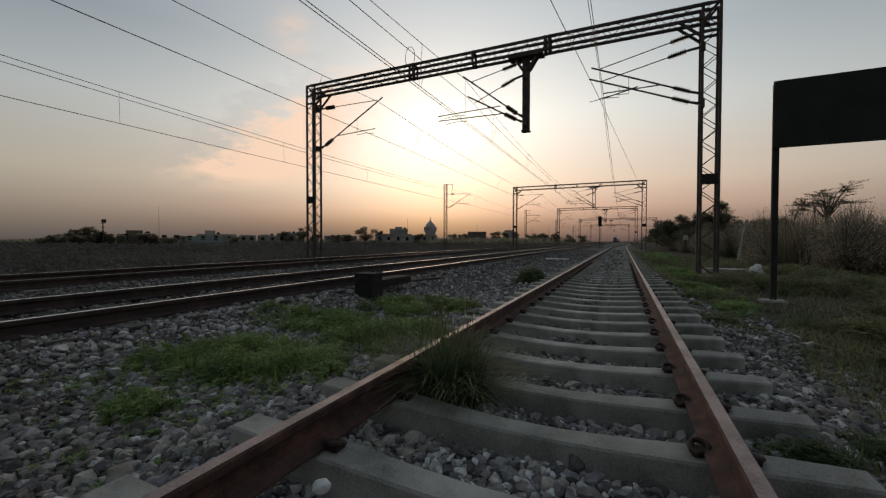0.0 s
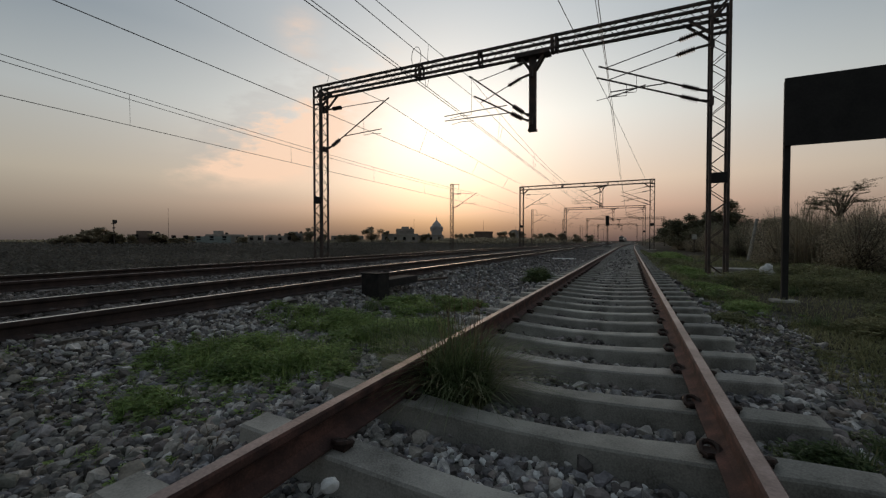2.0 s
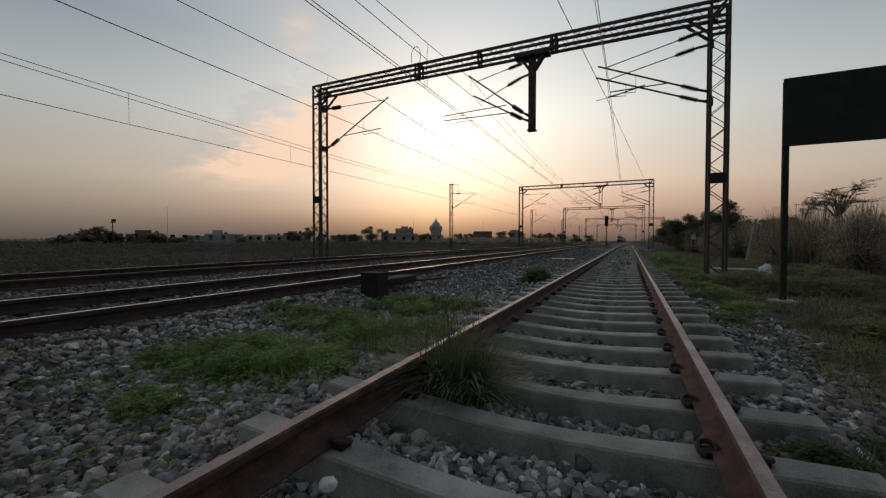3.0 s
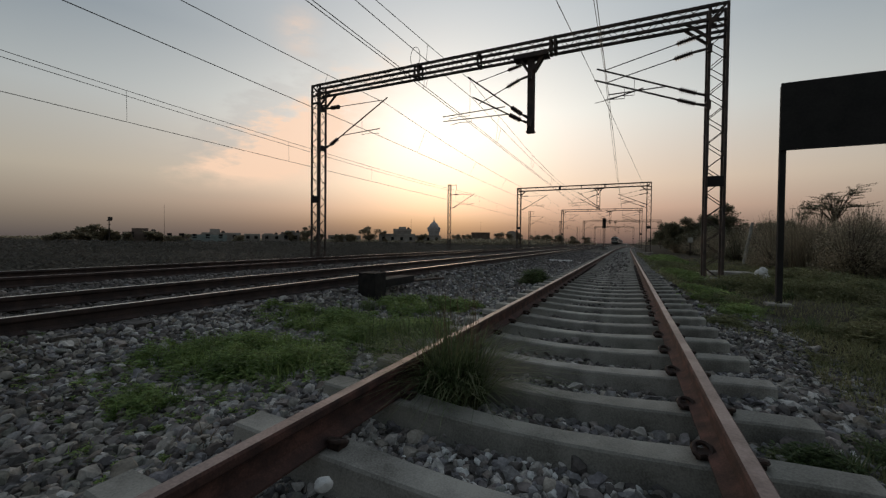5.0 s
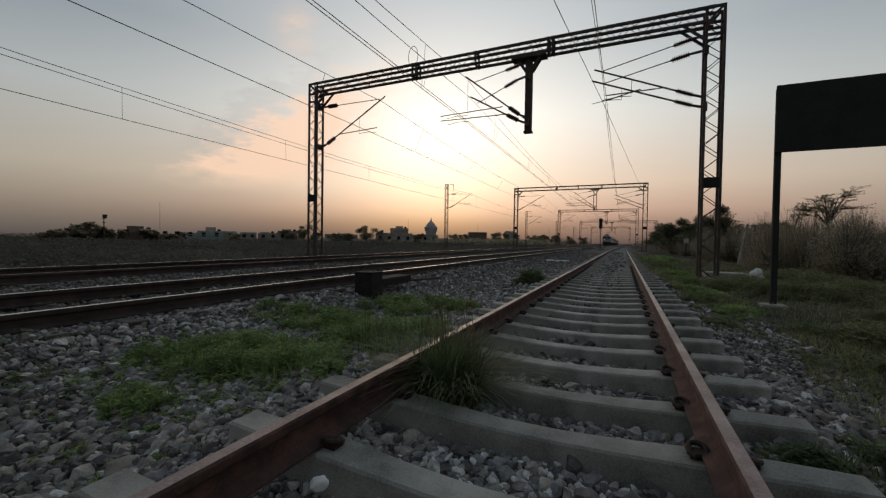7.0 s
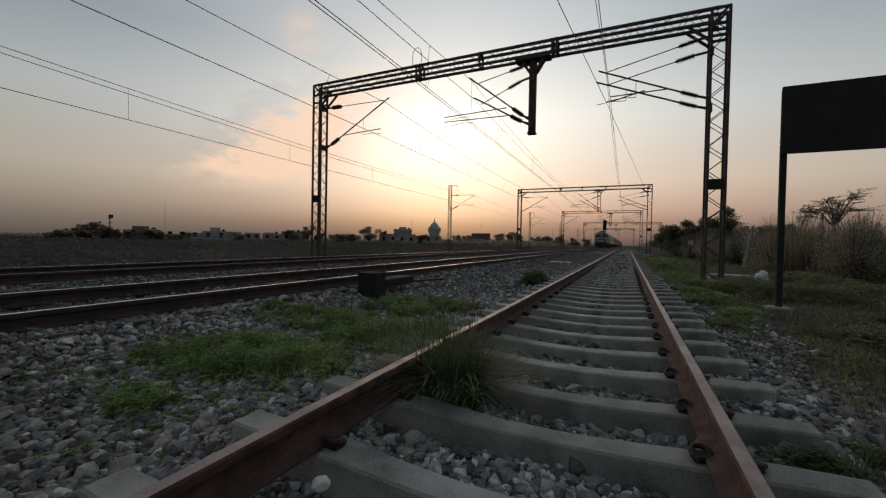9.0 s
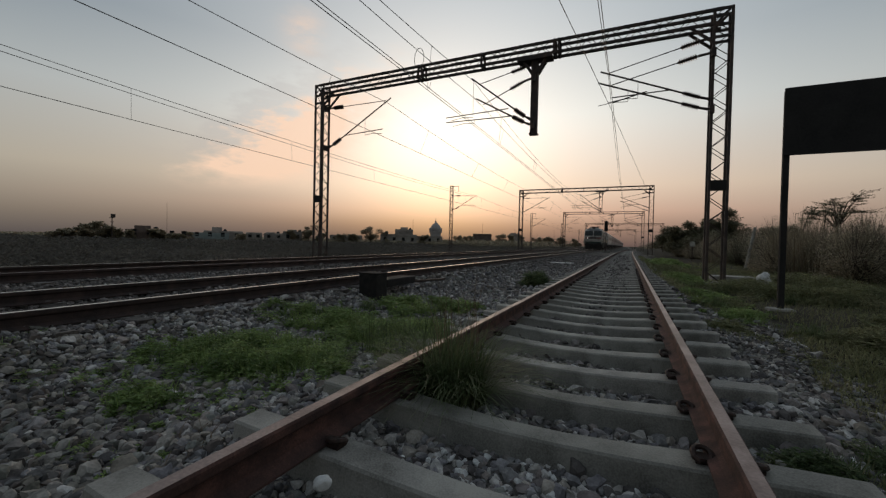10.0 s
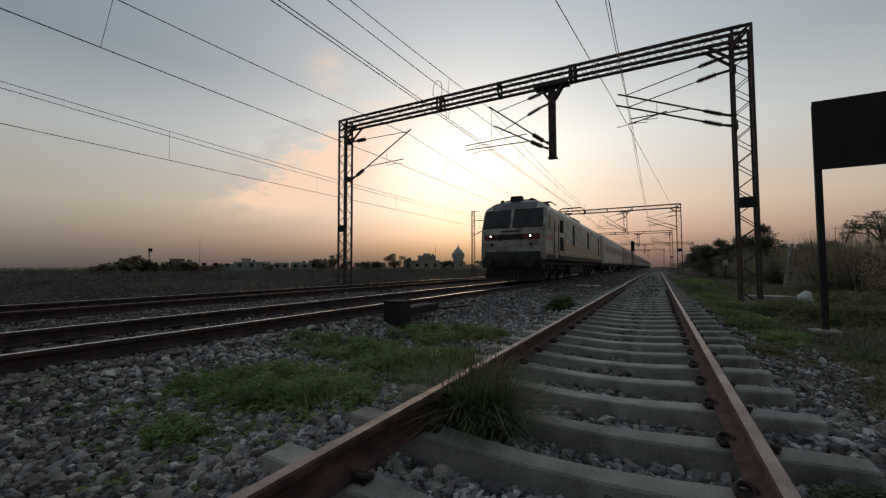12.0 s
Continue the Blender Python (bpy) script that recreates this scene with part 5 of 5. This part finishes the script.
def shrine():
    s = thing("domed_shrine", "hazy grey shrine with a tall onion dome beyond the village", "shrine", at=pose(-114.5, 232.9, -1, rz=26))
    part("wall", box(-3.4, 3.4, -3.4, 3.4, 0, 8.2), M_DOME, s)
    part("parapet", join(*[box(-3.7, 3.7, a, b, 8.2, 8.9) for a, b in ((-3.7, -3.3), (3.3, 3.7))], *[box(a, b, -3.3, 3.3, 8.2, 8.9) for a, b in ((-3.7, -3.3), (3.3, 3.7))]), M_DOME, s)
    part("dome", lathe((0, 0, 8.3), (0, 0, 15.2), [(0, 2.5), (0.1, 2.9), (0.25, 3.25), (0.42, 3.3), (0.6, 2.8), (0.76, 1.9), (0.9, 0.8), (1, 0.35)], 20), M_DOME, s, smooth=True)
    part("finial", lathe((0, 0, 15.1), (0, 0, 17.8), [(0, 0.45), (0.2, 0.5), (0.3, 0.15), (0.5, 0.3), (0.6, 0.1), (1, 0.04)], 8), M_DOME, s)
    for sx in (-1, 1):
        for sy in (-1, 1):
            part("corner_turret", lathe((sx * 3.5, sy * 3.5, 8.0), (sx * 3.5, sy * 3.5, 11.2), [(0, 0.6), (0.5, 0.6), (0.6, 0.8), (0.8, 0.6), (1, 0.1)], 8), M_DOME, s)


shrine()
TREES_WEST = ((-106.8, 41.1, 2.8, 2.3), (-102.4, 44.0, 4.8, 1.9), (-100.9, 42.4, 3.9, 1.3), (-102.3, 46.7, 3.8, 1.4), (-102.5, 48.6, 3.2, 1.3), (-103.5, 51.3, 3.0, 0.9),
              (-101.3, 55.5, 3.6, 1.1), (-102.4, 57.6, 3.2, 0.9), (-114.5, 68.6, 2.7, 2.2), (-118.4, 73.7, 3.0, 1.8), (-118.0, 91.7, 3.0, 1.4), (-107.3, 104.0, 5.5, 1.4),
              (-103.6, 107.8, 7.4, 3.0), (-101.5, 112.4, 4.3, 1.9), (-86.8, 121.8, 7.6, 3.3))
TREES_EAST = ((-85.4, 129.9, 6.1, 1.1), (-102.2, 122.5, 4.1, 2.9), (-97.8, 126.0, 3.9, 2.5), (-73.7, 139.2, 4.5, 2.1), (-64.8, 156.7, 4.7, 2.6), (-61.7, 160.1, 4.8, 2.1),
              (-51.4, 172.1, 6.3, 2.7), (-48.1, 175.1, 5.7, 2.7), (-44.4, 178.2, 6.0, 2.1), (-37.7, 185.8, 5.1, 2.7), (-35.0, 196.5, 5.9, 2.3), (-30.4, 207.4, 5.6, 2.9),
              (-25.1, 218.2, 5.2, 2.4), (-19.6, 233.9, 4.9, 2.5))
# pale leaf colour stands in for the haze over the village
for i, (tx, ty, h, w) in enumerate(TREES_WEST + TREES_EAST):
    leafy_tree("village_tree", "dark tree among the village houses, with haze put in its leaf colour", tx, ty, h, w, 300 + i, 0.45, 3600, M_SCRUB_HAZED, "village trees")


def far_woods():
    """A low uneven band of trees along the far edge of the fields."""
    rs = np.random.RandomState(77)
    n = 900
    x = rs.uniform(-900, 420, n)
    y = 300 + rs.uniform(0, 120, n) - 0.25 * np.abs(x + 60)
    keep = ~((x > -26) & (x < 9))
    x, y = x[keep], y[keep]
    h = rs.uniform(2.5, 6.0, len(x)) * np.clip((x + 420) / 300, 0.3, 1.0)
    per = 110
    a = rs.uniform(0, 2 * np.pi, (len(x), per))
    r = h[:, None] * 0.9 * np.sqrt(rs.uniform(0, 1, (len(x), per)))
    sx, sy = x[:, None] + r * np.cos(a), y[:, None] + r * np.sin(a)
    sz = -1 + h[:, None] * rs.uniform(0.05, 1, (len(x), per))
    # a nearer hedge belt across the fields to the west
    m = 1100
    q = rs.uniform(0, 1, m)
    hx, hy = -300 + 265 * q + rs.normal(0, 6, m), 38 + 130 * q + rs.normal(0, 7, m)
    hh = np.where(q > 0.85, rs.uniform(1.2, 2.8, m), rs.uniform(0.7, 1.9, m))
    ha = rs.uniform(0, 2 * np.pi, (m, per))
    hr = hh[:, None] * 1.6 * np.sqrt(rs.uniform(0, 1, (m, per)))
    sx = np.concatenate([sx, hx[:, None] + hr * np.cos(ha)])
    sy = np.concatenate([sy, hy[:, None] + hr * np.sin(ha)])
    sz = np.concatenate([sz, -1 + hh[:, None] * rs.uniform(0.05, 1, (m, per))])
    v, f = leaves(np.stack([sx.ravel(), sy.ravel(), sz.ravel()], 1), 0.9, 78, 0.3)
    # horizon haze is put into the leaf colour of the woods
    tagged(new("far_woods", raw_mesh("far_woods", v, f, M_SCRUB_HAZED)), "band of far trees along the horizon, with haze put in its leaf colour", "woods", kind="stuff")


far_woods()


def pole(x, y, h, label, arm):
    p = thing("utility_pole", label, "utility pole", "distant poles")
    z = float(ground_z(x, y)) - 0.3
    part("post", tube((x, y, z), (x, y, h), 0.12 if arm else 0.06, 6, 0.09 if arm else 0.04), M_STEEL, p)
    if arm:
        part("crossarm", join(bar((x - 0.9, y, h - 0.5), (x + 0.9, y, h - 0.5), 0.12), bar((x - 0.6, y, h - 1.4), (x + 0.6, y, h - 1.4), 0.12)), M_STEEL, p)
        part("transformer", box(x + 0.1, x + 0.7, y - 0.3, y + 0.3, h - 0.4, h + 0.3), M_GRIME, p)


pole(-101.1, 46.9, 5.0, "crooked dark pole with a crossarm and transformer", True)
pole(-164.2, 94.5, 14.0, "very thin distant mast", False)
pole(-84.3, 149.4, 10.3, "tall thin pole rising behind a house", False)
pole(-63.6, 180.7, 10.2, "thin distant pole by the line", False)
pole(-55.9, 211.3, 8.9, "thin pole beside the houses", False)
for px, py, ph in ((-46, 222, 7.5), (-38, 230, 9.0), (-33, 226, 7.0), (-24, 236, 8.2), (-18, 240, 7.4), (-13, 238, 8.6)):
    pole(px, py, ph, "thin distant pole by the line", False)


# ---- train ----
def wheel_set(parent, y, r=0.546):
    for s in (-1, 1):
        w = part("wheel", lathe((s * 0.80, y, r), (s * 0.94, y, r), [(0, r + 0.03), (0.25, r + 0.03), (0.3, r), (1, r - 0.01)], 20), M_GRIME, parent)
        part("axle_box", box(s * 0.98 - 0.12, s * 0.98 + 0.12, y - 0.2, y + 0.2, r - 0.2, r + 0.22), M_GRIME, w)
    part("axle", tube((-0.8, y, r), (0.8, y, r), 0.09, 8), M_GRIME, parent)


def bogie(parent, y, offsets):
    b = part("bogie", join(*[box(s * 1.05 - 0.09, s * 1.05 + 0.09, y + offsets[0] - 0.7, y + offsets[-1] + 0.7, 0.62, 0.86) for s in (-1, 1)], box(-1.0, 1.0, y - 0.3, y + 0.3, 0.6, 0.9),
                           *[tube((s * 1.12, y + o + e, 0.55), (s * 1.12, y + o + e, 1.0), 0.11, 8) for s in (-1, 1) for o in offsets for e in (-0.35, 0.35)]), M_GRIME, parent)
    for o in offsets:
        wheel_set(b, y + o)


def shell(sections):
    """Hull from cross-sections: each is (y, half_width, z_floor, z_eave, z_top)."""
    v, n = [], 12
    for y, hw, z0, ze, zt in sections:
        half = [(hw * 0.97, z0), (hw, z0 + 0.1), (hw, ze - 0.25), (hw * 0.985, ze), (hw * 0.80, ze + (zt - ze) * 0.62), (hw * 0.42, zt)]
        v += [(a, y, b) for a, b in half] + [(-a, y, b) for a, b in reversed(half)]
    f = [(i * n + k, i * n + (k + 1) % n, (i + 1) * n + (k + 1) % n, (i + 1) * n + k) for i in range(len(sections) - 1) for k in range(n)]
    return v, f + [tuple(reversed(range(n))), tuple(range((len(sections) - 1) * n, len(sections) * n))]


def front_y(z):
    """How far back the nose lies at a height."""
    return float(np.interp(z, [1.1, 2.3, 2.5, 3.45, 3.85, 4.0], [0.10, 0.0, 0.02, 0.42, 0.75, 0.95]))


def locomotive():
    t = thing("locomotive", "cream electric locomotive with red band and lit headlights", "locomotive")
    W, LEN = 1.56, 20.4
    # nose: rows by height, raked back above the lamps, corners drawn in
    rows = [1.12, 1.5, 2.05, 2.3, 2.5, 3.0, 3.45, 3.65, 3.85, 4.0]
    cols = [-W, -W * 0.93, -W * 0.5, 0, W * 0.5, W * 0.93, W]
    v = []
    for z in rows:
        for c in cols:
            k = abs(c) / W
            narrow = float(np.interp(z, [2.5, 3.45, 3.65, 3.85, 4.0], [1.0, 1.0, 0.965, 0.80, 0.46]))
            v.append((c * narrow, front_y(z) + 0.16 * k ** 3 + (0.10 if k == 1 else 0), z))
    nc = len(cols)
    f = [(r * nc + c, r * nc + c + 1, (r + 1) * nc + c + 1, (r + 1) * nc + c) for r in range(len(rows) - 1) for c in range(nc - 1)]
    part("nose", (v, f), M_CREAM, t)
    part("body", shell([(0.36, W, 1.12, 2.45, 2.52), (0.62, W, 1.12, 2.95, 3.15), (0.95, W * 0.99, 1.12, 3.42, 3.92), (1.6, W, 1.12, 3.48, 4.02), (LEN - 0.6, W, 1.12, 3.48, 4.02), (LEN, W * 0.95, 1.12, 3.3, 3.6)]), M_CREAM, t)
    # side of the cab between nose and body
    for s in (-1, 1):
        part("cab_side", ([(s * (W + 0.003), 0.2, 1.12), (s * (W + 0.003), 1.2, 1.12), (s * (W + 0.003), 1.2, 3.40), (s * W * 0.97, 0.70, 3.40), (s * W * 0.99, 0.26, 2.5), (s * (W - 0.05), 0.2, 1.12), (s * (W - 0.05), 1.2, 1.12), (s * (W - 0.05), 1.2, 3.40), (s * (W - 0.09), 0.70, 3.40), (s * (W - 0.05), 0.26, 2.5)],
                           [(0, 1, 2, 3, 4), (9, 8, 7, 6, 5), (0, 5, 6, 1), (1, 6, 7, 2), (2, 7, 8, 3), (3, 8, 9, 4), (4, 9, 5, 0)]), M_CREAM, t)

    def slab(x0, x1, z0, z1, out=0.02, inset=0.0):
        """A thin panel that lies on the nose."""
        n = max(1, round(abs(x1 - x0) / 0.2))
        c = [0, 0.5, 0.93, 1.0]
        bow = [0.16 * q ** 3 + (0.10 if q == 1 else 0) for q in c]
        vs = []
        for i in range(n + 1):
            x = x0 + (x1 - x0) * i / n
            y = float(np.interp(abs(x) / W, c, bow))
            vs += [(x, front_y(z) + y - o, z) for z, o in ((z0, out), (z1, out), (z1, -0.03), (z0, -0.03))]
        fs = [(4 * i + k, 4 * i + (k + 1) % 4, 4 * i + 4 + (k + 1) % 4, 4 * i + 4 + k) for i in range(n) for k in range(4)]
        return vs, fs + [(3, 2, 1, 0), (4 * n, 4 * n + 1, 4 * n + 2, 4 * n + 3)]

    for s in (-1, 1):
        a, b = sorted((s * 0.11, s * 1.42))
        fr = part("window_frame", slab(a - 0.04, b + 0.04, 2.58, 3.50, 0.02), M_GRIME, t)
        part("windscreen", slab(a, b, 2.63, 3.45, 0.035), M_GLASS, fr)
        part("wiper", tube((s * 0.5, front_y(2.66) - 0.06, 2.66), (s * 0.9, front_y(3.1) - 0.06, 3.1), 0.012), M_GRIME, fr)
    part("brow", slab(-1.08, 1.08, 3.54, 3.84, 0.014), M_ROOF, t, "grey roof edge above the windscreens")
    part("red_band", slab(-1.5, 1.5, 2.02, 2.28, 0.012), M_RED, t)
    part("emblem_bar", slab(-0.5, 0.5, 2.39, 2.45, 0.02), M_GRIME, t, "dark unreadable lettering bar")
    part("nose_panel", slab(-0.62, 0.62, 2.04, 2.26, 0.022), M_GRIME, t, "dark worn emblem panel on the band")
    part("lower_band", slab(-1.5, 1.5, 1.10, 1.48, 0.014), M_GREEN, t)
    for s in (-1, 1):
        lamp = part("headlight", lathe((s * 0.95, 0.06, 2.19), (s * 0.95, -0.06, 2.19), [(0, 0.11), (0.8, 0.11), (1, 0.09)], 14), M_GRIME, t)
        part("lens", lathe((s * 0.95, -0.058, 2.19), (s * 0.95, -0.075, 2.19), [(0, 0.040), (1, 0.034)], 12), M_LAMP, lamp, "glowing white lens")
        part("marker_lamp", lathe((s * 0.95, 0.06, 1.80), (s * 0.95, -0.03, 1.80), [(0, 0.08), (1, 0.07)], 10), M_GRIME, t)
        buf = part("buffer", lathe((s * 0.98, 0.2, 1.02), (s * 0.98, -0.45, 1.02), [(0, 0.14), (0.5, 0.14), (0.52, 0.09), (0.85, 0.09), (0.86, 0.24), (1, 0.24)], 14), M_GRIME, t)
        part("step", box(s * 1.3 - 0.2, s * 1.3 + 0.2, 0.2, 0.5, 0.45, 0.5), M_GRIME, buf)
        # cab side: window, door, handrails; then grilles along the body
        x = s * (W + 0.006)
        part("cab_window", box(x - 0.012, x + 0.012, 1.0, 1.35, 2.55, 3.25), M_GLASS, t)
        d = part("cab_door", box(x - 0.014, x + 0.014, 1.9, 2.6, 1.2, 3.3), M_CREAM, t, bevel=0.01)
        part("door_window", box(x - 0.02, x + 0.02, 2.05, 2.45, 2.5, 3.1), M_GLASS, d)
        for hy in (1.78, 2.72):
            part("handrail", tube((x + s * 0.05, hy, 1.2), (x + s * 0.05, hy, 2.9), 0.018), M_STEEL, t)
        for k, (y0, y1, z0, z1) in enumerate(((3.3, 4.1, 2.55, 3.2), (3.3, 4.1, 1.6, 2.3), (6.9, 7.4, 2.0, 3.25), (12.4, 13.1, 2.0, 3.2), (18.2, 18.8, 1.6, 3.2))):
            g = part("grille", box(x - 0.012, x + 0.012, y0, y1, z0, z1), M_DARK, t)
            part("grille_slats", join(*[box(x - 0.02, x + 0.02, y0, y1, z0 + (z1 - z0) * (j + 0.45) / 7, z0 + (z1 - z0) * (j + 0.55) / 7) for j in range(7)]), M_GRIME, g)
        part("side_band", box(x - 0.008, x + 0.008, 4.2, LEN - 0.8, 1.62, 2.06), M_OCHRE, t)
        part("side_red_band", box(x - 0.007, x + 0.007, 0.3, 1.85, 2.02, 2.28), M_RED, t)
        part("skirt_band", box(x - 0.008, x + 0.008, 0.35, LEN - 0.3, 1.36, 1.52), M_OCHRE, t)
        part("lower_skirt", box(x - 0.009, x + 0.009, 0.32, LEN - 0.3, 1.10, 1.35), M_GRIME, t)
    part("coupler", box(-0.16, 0.16, -0.55, 0.3, 0.85, 1.15), M_GRIME, t, bevel=0.04)
    part("buffer_beam", box(-1.45, 1.45, 0.08, 0.35, 0.72, 1.12), M_GRIME, t, bevel=0.02)
    part("cowcatcher", join(*[bar((a, 0.1 + abs(a) * 0.2, 0.72), (a * 1.02, -0.12 + abs(a) * 0.28, 0.16), 0.07) for a in np.linspace(-1.3, 1.3, 17)], bar((-1.3, 0.26, 0.18), (0, -0.12, 0.18), 0.1), bar((0, -0.12, 0.18), (1.3, 0.26, 0.18), 0.1), box(-1.3, 1.3, 0.22, 0.3, 0.16, 0.74)), M_GRIME, t)
    part("underframe", join(box(-1.35, 1.35, 0.35, LEN - 0.3, 0.86, 1.12), box(-1.2, 1.2, 7.6, 12.8, 0.35, 0.9)), M_GRIME, t, bevel=0.02)
    bogie(t, 4.1, (-1.85, 0.0, 1.85))
    bogie(t, 16.3, (-1.85, 0.0, 1.85))
    # roof
    part("roof_lamp", join(box(-0.26, 0.26, 0.85, 1.3, 3.85, 4.2), lathe((-0.14, 0.77, 3.99), (-0.14, 0.70, 3.99), [(0, 0.11), (1, 0.10)], 10), lathe((0.14, 0.77, 3.99), (0.14, 0.70, 3.99), [(0, 0.11), (1, 0.10)], 10)), M_GRIME, t)
    for s in (-1, 1):
        part("horn", lathe((s * 0.72, 1.5, 3.95), (s * 0.72, 1.0, 3.95), [(0, 0.04), (0.7, 0.05), (1, 0.13)], 8), M_GRIME, t)
    part("roof_hatch", box(-0.75, 0.75, 1.5, 3.4, 3.9, 4.13), M_ROOF, t, bevel=0.05)
    part("roof_equipment", join(box(-0.8, 0.8, 6.5, 9.5, 3.92, 4.15), box(-0.9, 0.9, 10.5, 13.5, 3.92, 4.18)), M_ROOF, t, bevel=0.04)
    for y in (4.3, 5.1, 14.3, 15.1):
        for s in (-0.6, 0.6):
            part("roof_insulator", ribbed((s, y, 3.9), (s, y, 4.28), 0.08, 5), M_INS, t)
    for y, raised in ((4.7, False), (14.8, True)):
        z = 4.3
        e = 1.15 if raised else 0.14
        knee = y - 1.1
        part("pantograph", join(bar((-0.6, y - 0.5, z), (0.6, y - 0.5, z), 0.07), bar((-0.6, y + 0.5, z), (0.6, y + 0.5, z), 0.07), bar((-0.6, y - 0.5, z), (-0.6, y + 0.5, z), 0.06), bar((0.6, y - 0.5, z), (0.6, y + 0.5, z), 0.06),
                                tube((0, y + 0.5, z), (0, knee, z + e * 0.5), 0.045), tube((-0.3, knee, z + e * 0.5), (-0.1, y + 0.2, z + e), 0.025), tube((0.3, knee, z + e * 0.5), (0.1, y + 0.2, z + e), 0.025), tube((-0.3, knee, z + e * 0.5), (0.3, knee, z + e * 0.5), 0.03),
                                rod([(-1.0, y + 0.1, z + e - 0.2), (-0.75, y + 0.1, z + e), (0.75, y + 0.1, z + e), (1.0, y + 0.1, z + e - 0.2)], 0.03), rod([(-1.0, y + 0.4, z + e - 0.2), (-0.75, y + 0.4, z + e), (0.75, y + 0.4, z + e), (1.0, y + 0.4, z + e - 0.2)], 0.03)), M_STEEL, t)
    return t


def coach(paint, band, label):
    t = thing("railway_coach", label, "railway coach", "coaches of the train")
    W, LEN = 1.60, 23.5
    part("body", shell([(0.15, W * 0.97, 1.08, 3.55, 3.9), (0.5, W, 1.08, 3.6, 4.02), (LEN - 0.5, W, 1.08, 3.6, 4.02), (LEN - 0.15, W * 0.97, 1.08, 3.55, 3.9)]), paint, t)
    part("underframe", join(box(-1.4, 1.4, 0.4, LEN - 0.4, 0.85, 1.08), box(-1.3, 1.3, 7.5, 10.5, 0.4, 0.86), box(-1.3, 1.3, 12.5, 15.5, 0.45, 0.86)), M_GRIME, t)
    part("gangway", join(box(-0.7, 0.7, -0.5, 0.15, 1.2, 3.3), box(-0.7, 0.7, LEN - 0.15, LEN + 0.25, 1.2, 3.3)), M_GRIME, t)
    for s in (-1, 1):
        x = s * (W + 0.004)
        part("window_band", box(x - 0.006, x + 0.006, 3.0, LEN - 3.0, 2.05, 3.05), band, t)
        for k in range(10):
            y = 3.6 + k * (LEN - 7.2) / 9
            part("window", box(x - 0.014, x + 0.014, y - 0.6, y + 0.6, 2.2, 2.92), M_GLASS, t)
        for y in (1.5, LEN - 1.5):
            d = part("door", box(x - 0.016, x + 0.016, y - 0.4, y + 0.4, 1.15, 3.25), band, t, bevel=0.01)
            part("door_window", box(x - 0.022, x + 0.022, y - 0.22, y + 0.22, 2.3, 2.95), M_GLASS, d)
    for y in (4.0, 8.5, 13.0, 17.5):
        part("roof_unit", box(-0.7, 0.7, y, y + 1.6, 3.98, 4.12), M_ROOF, t, bevel=0.04)
    bogie(t, 3.2, (-1.28, 1.28))
    bogie(t, LEN - 3.2, (-1.28, 1.28))
    return t


LOCO = locomotive()
COACHES = [coach(M_COACH[0], M_COACH[0], "grey coach with dark windows behind the locomotive"), coach(M_COACH[2], M_COACH[1], "slate grey coach with a mauve window band")]
for number in range(2, 12):
    COACHES.append(copy_thing(COACHES[1], Matrix.Identity(4)))

# the nose of the train along the main line, by the second
TRAIN = [(0.0, 381.0), (2.0, 320.5), (4.0, 260.0), (6.0, 199.5), (7.0, 169.0), (8.0, 138.3), (9.0, 107.6), (10.0, 77.5), (11.0, 47.3), (12.0, 17.3)]


def motions():
    walk(LOCO, [(t, pose(-5.5, y, 0.06)) for t, y in TRAIN])
    for i, c in enumerate(COACHES):
        walk(c, [(t, pose(-5.5, y + 21.3 + 24.1 * i, 0.06)) for t, y in TRAIN])


motions()
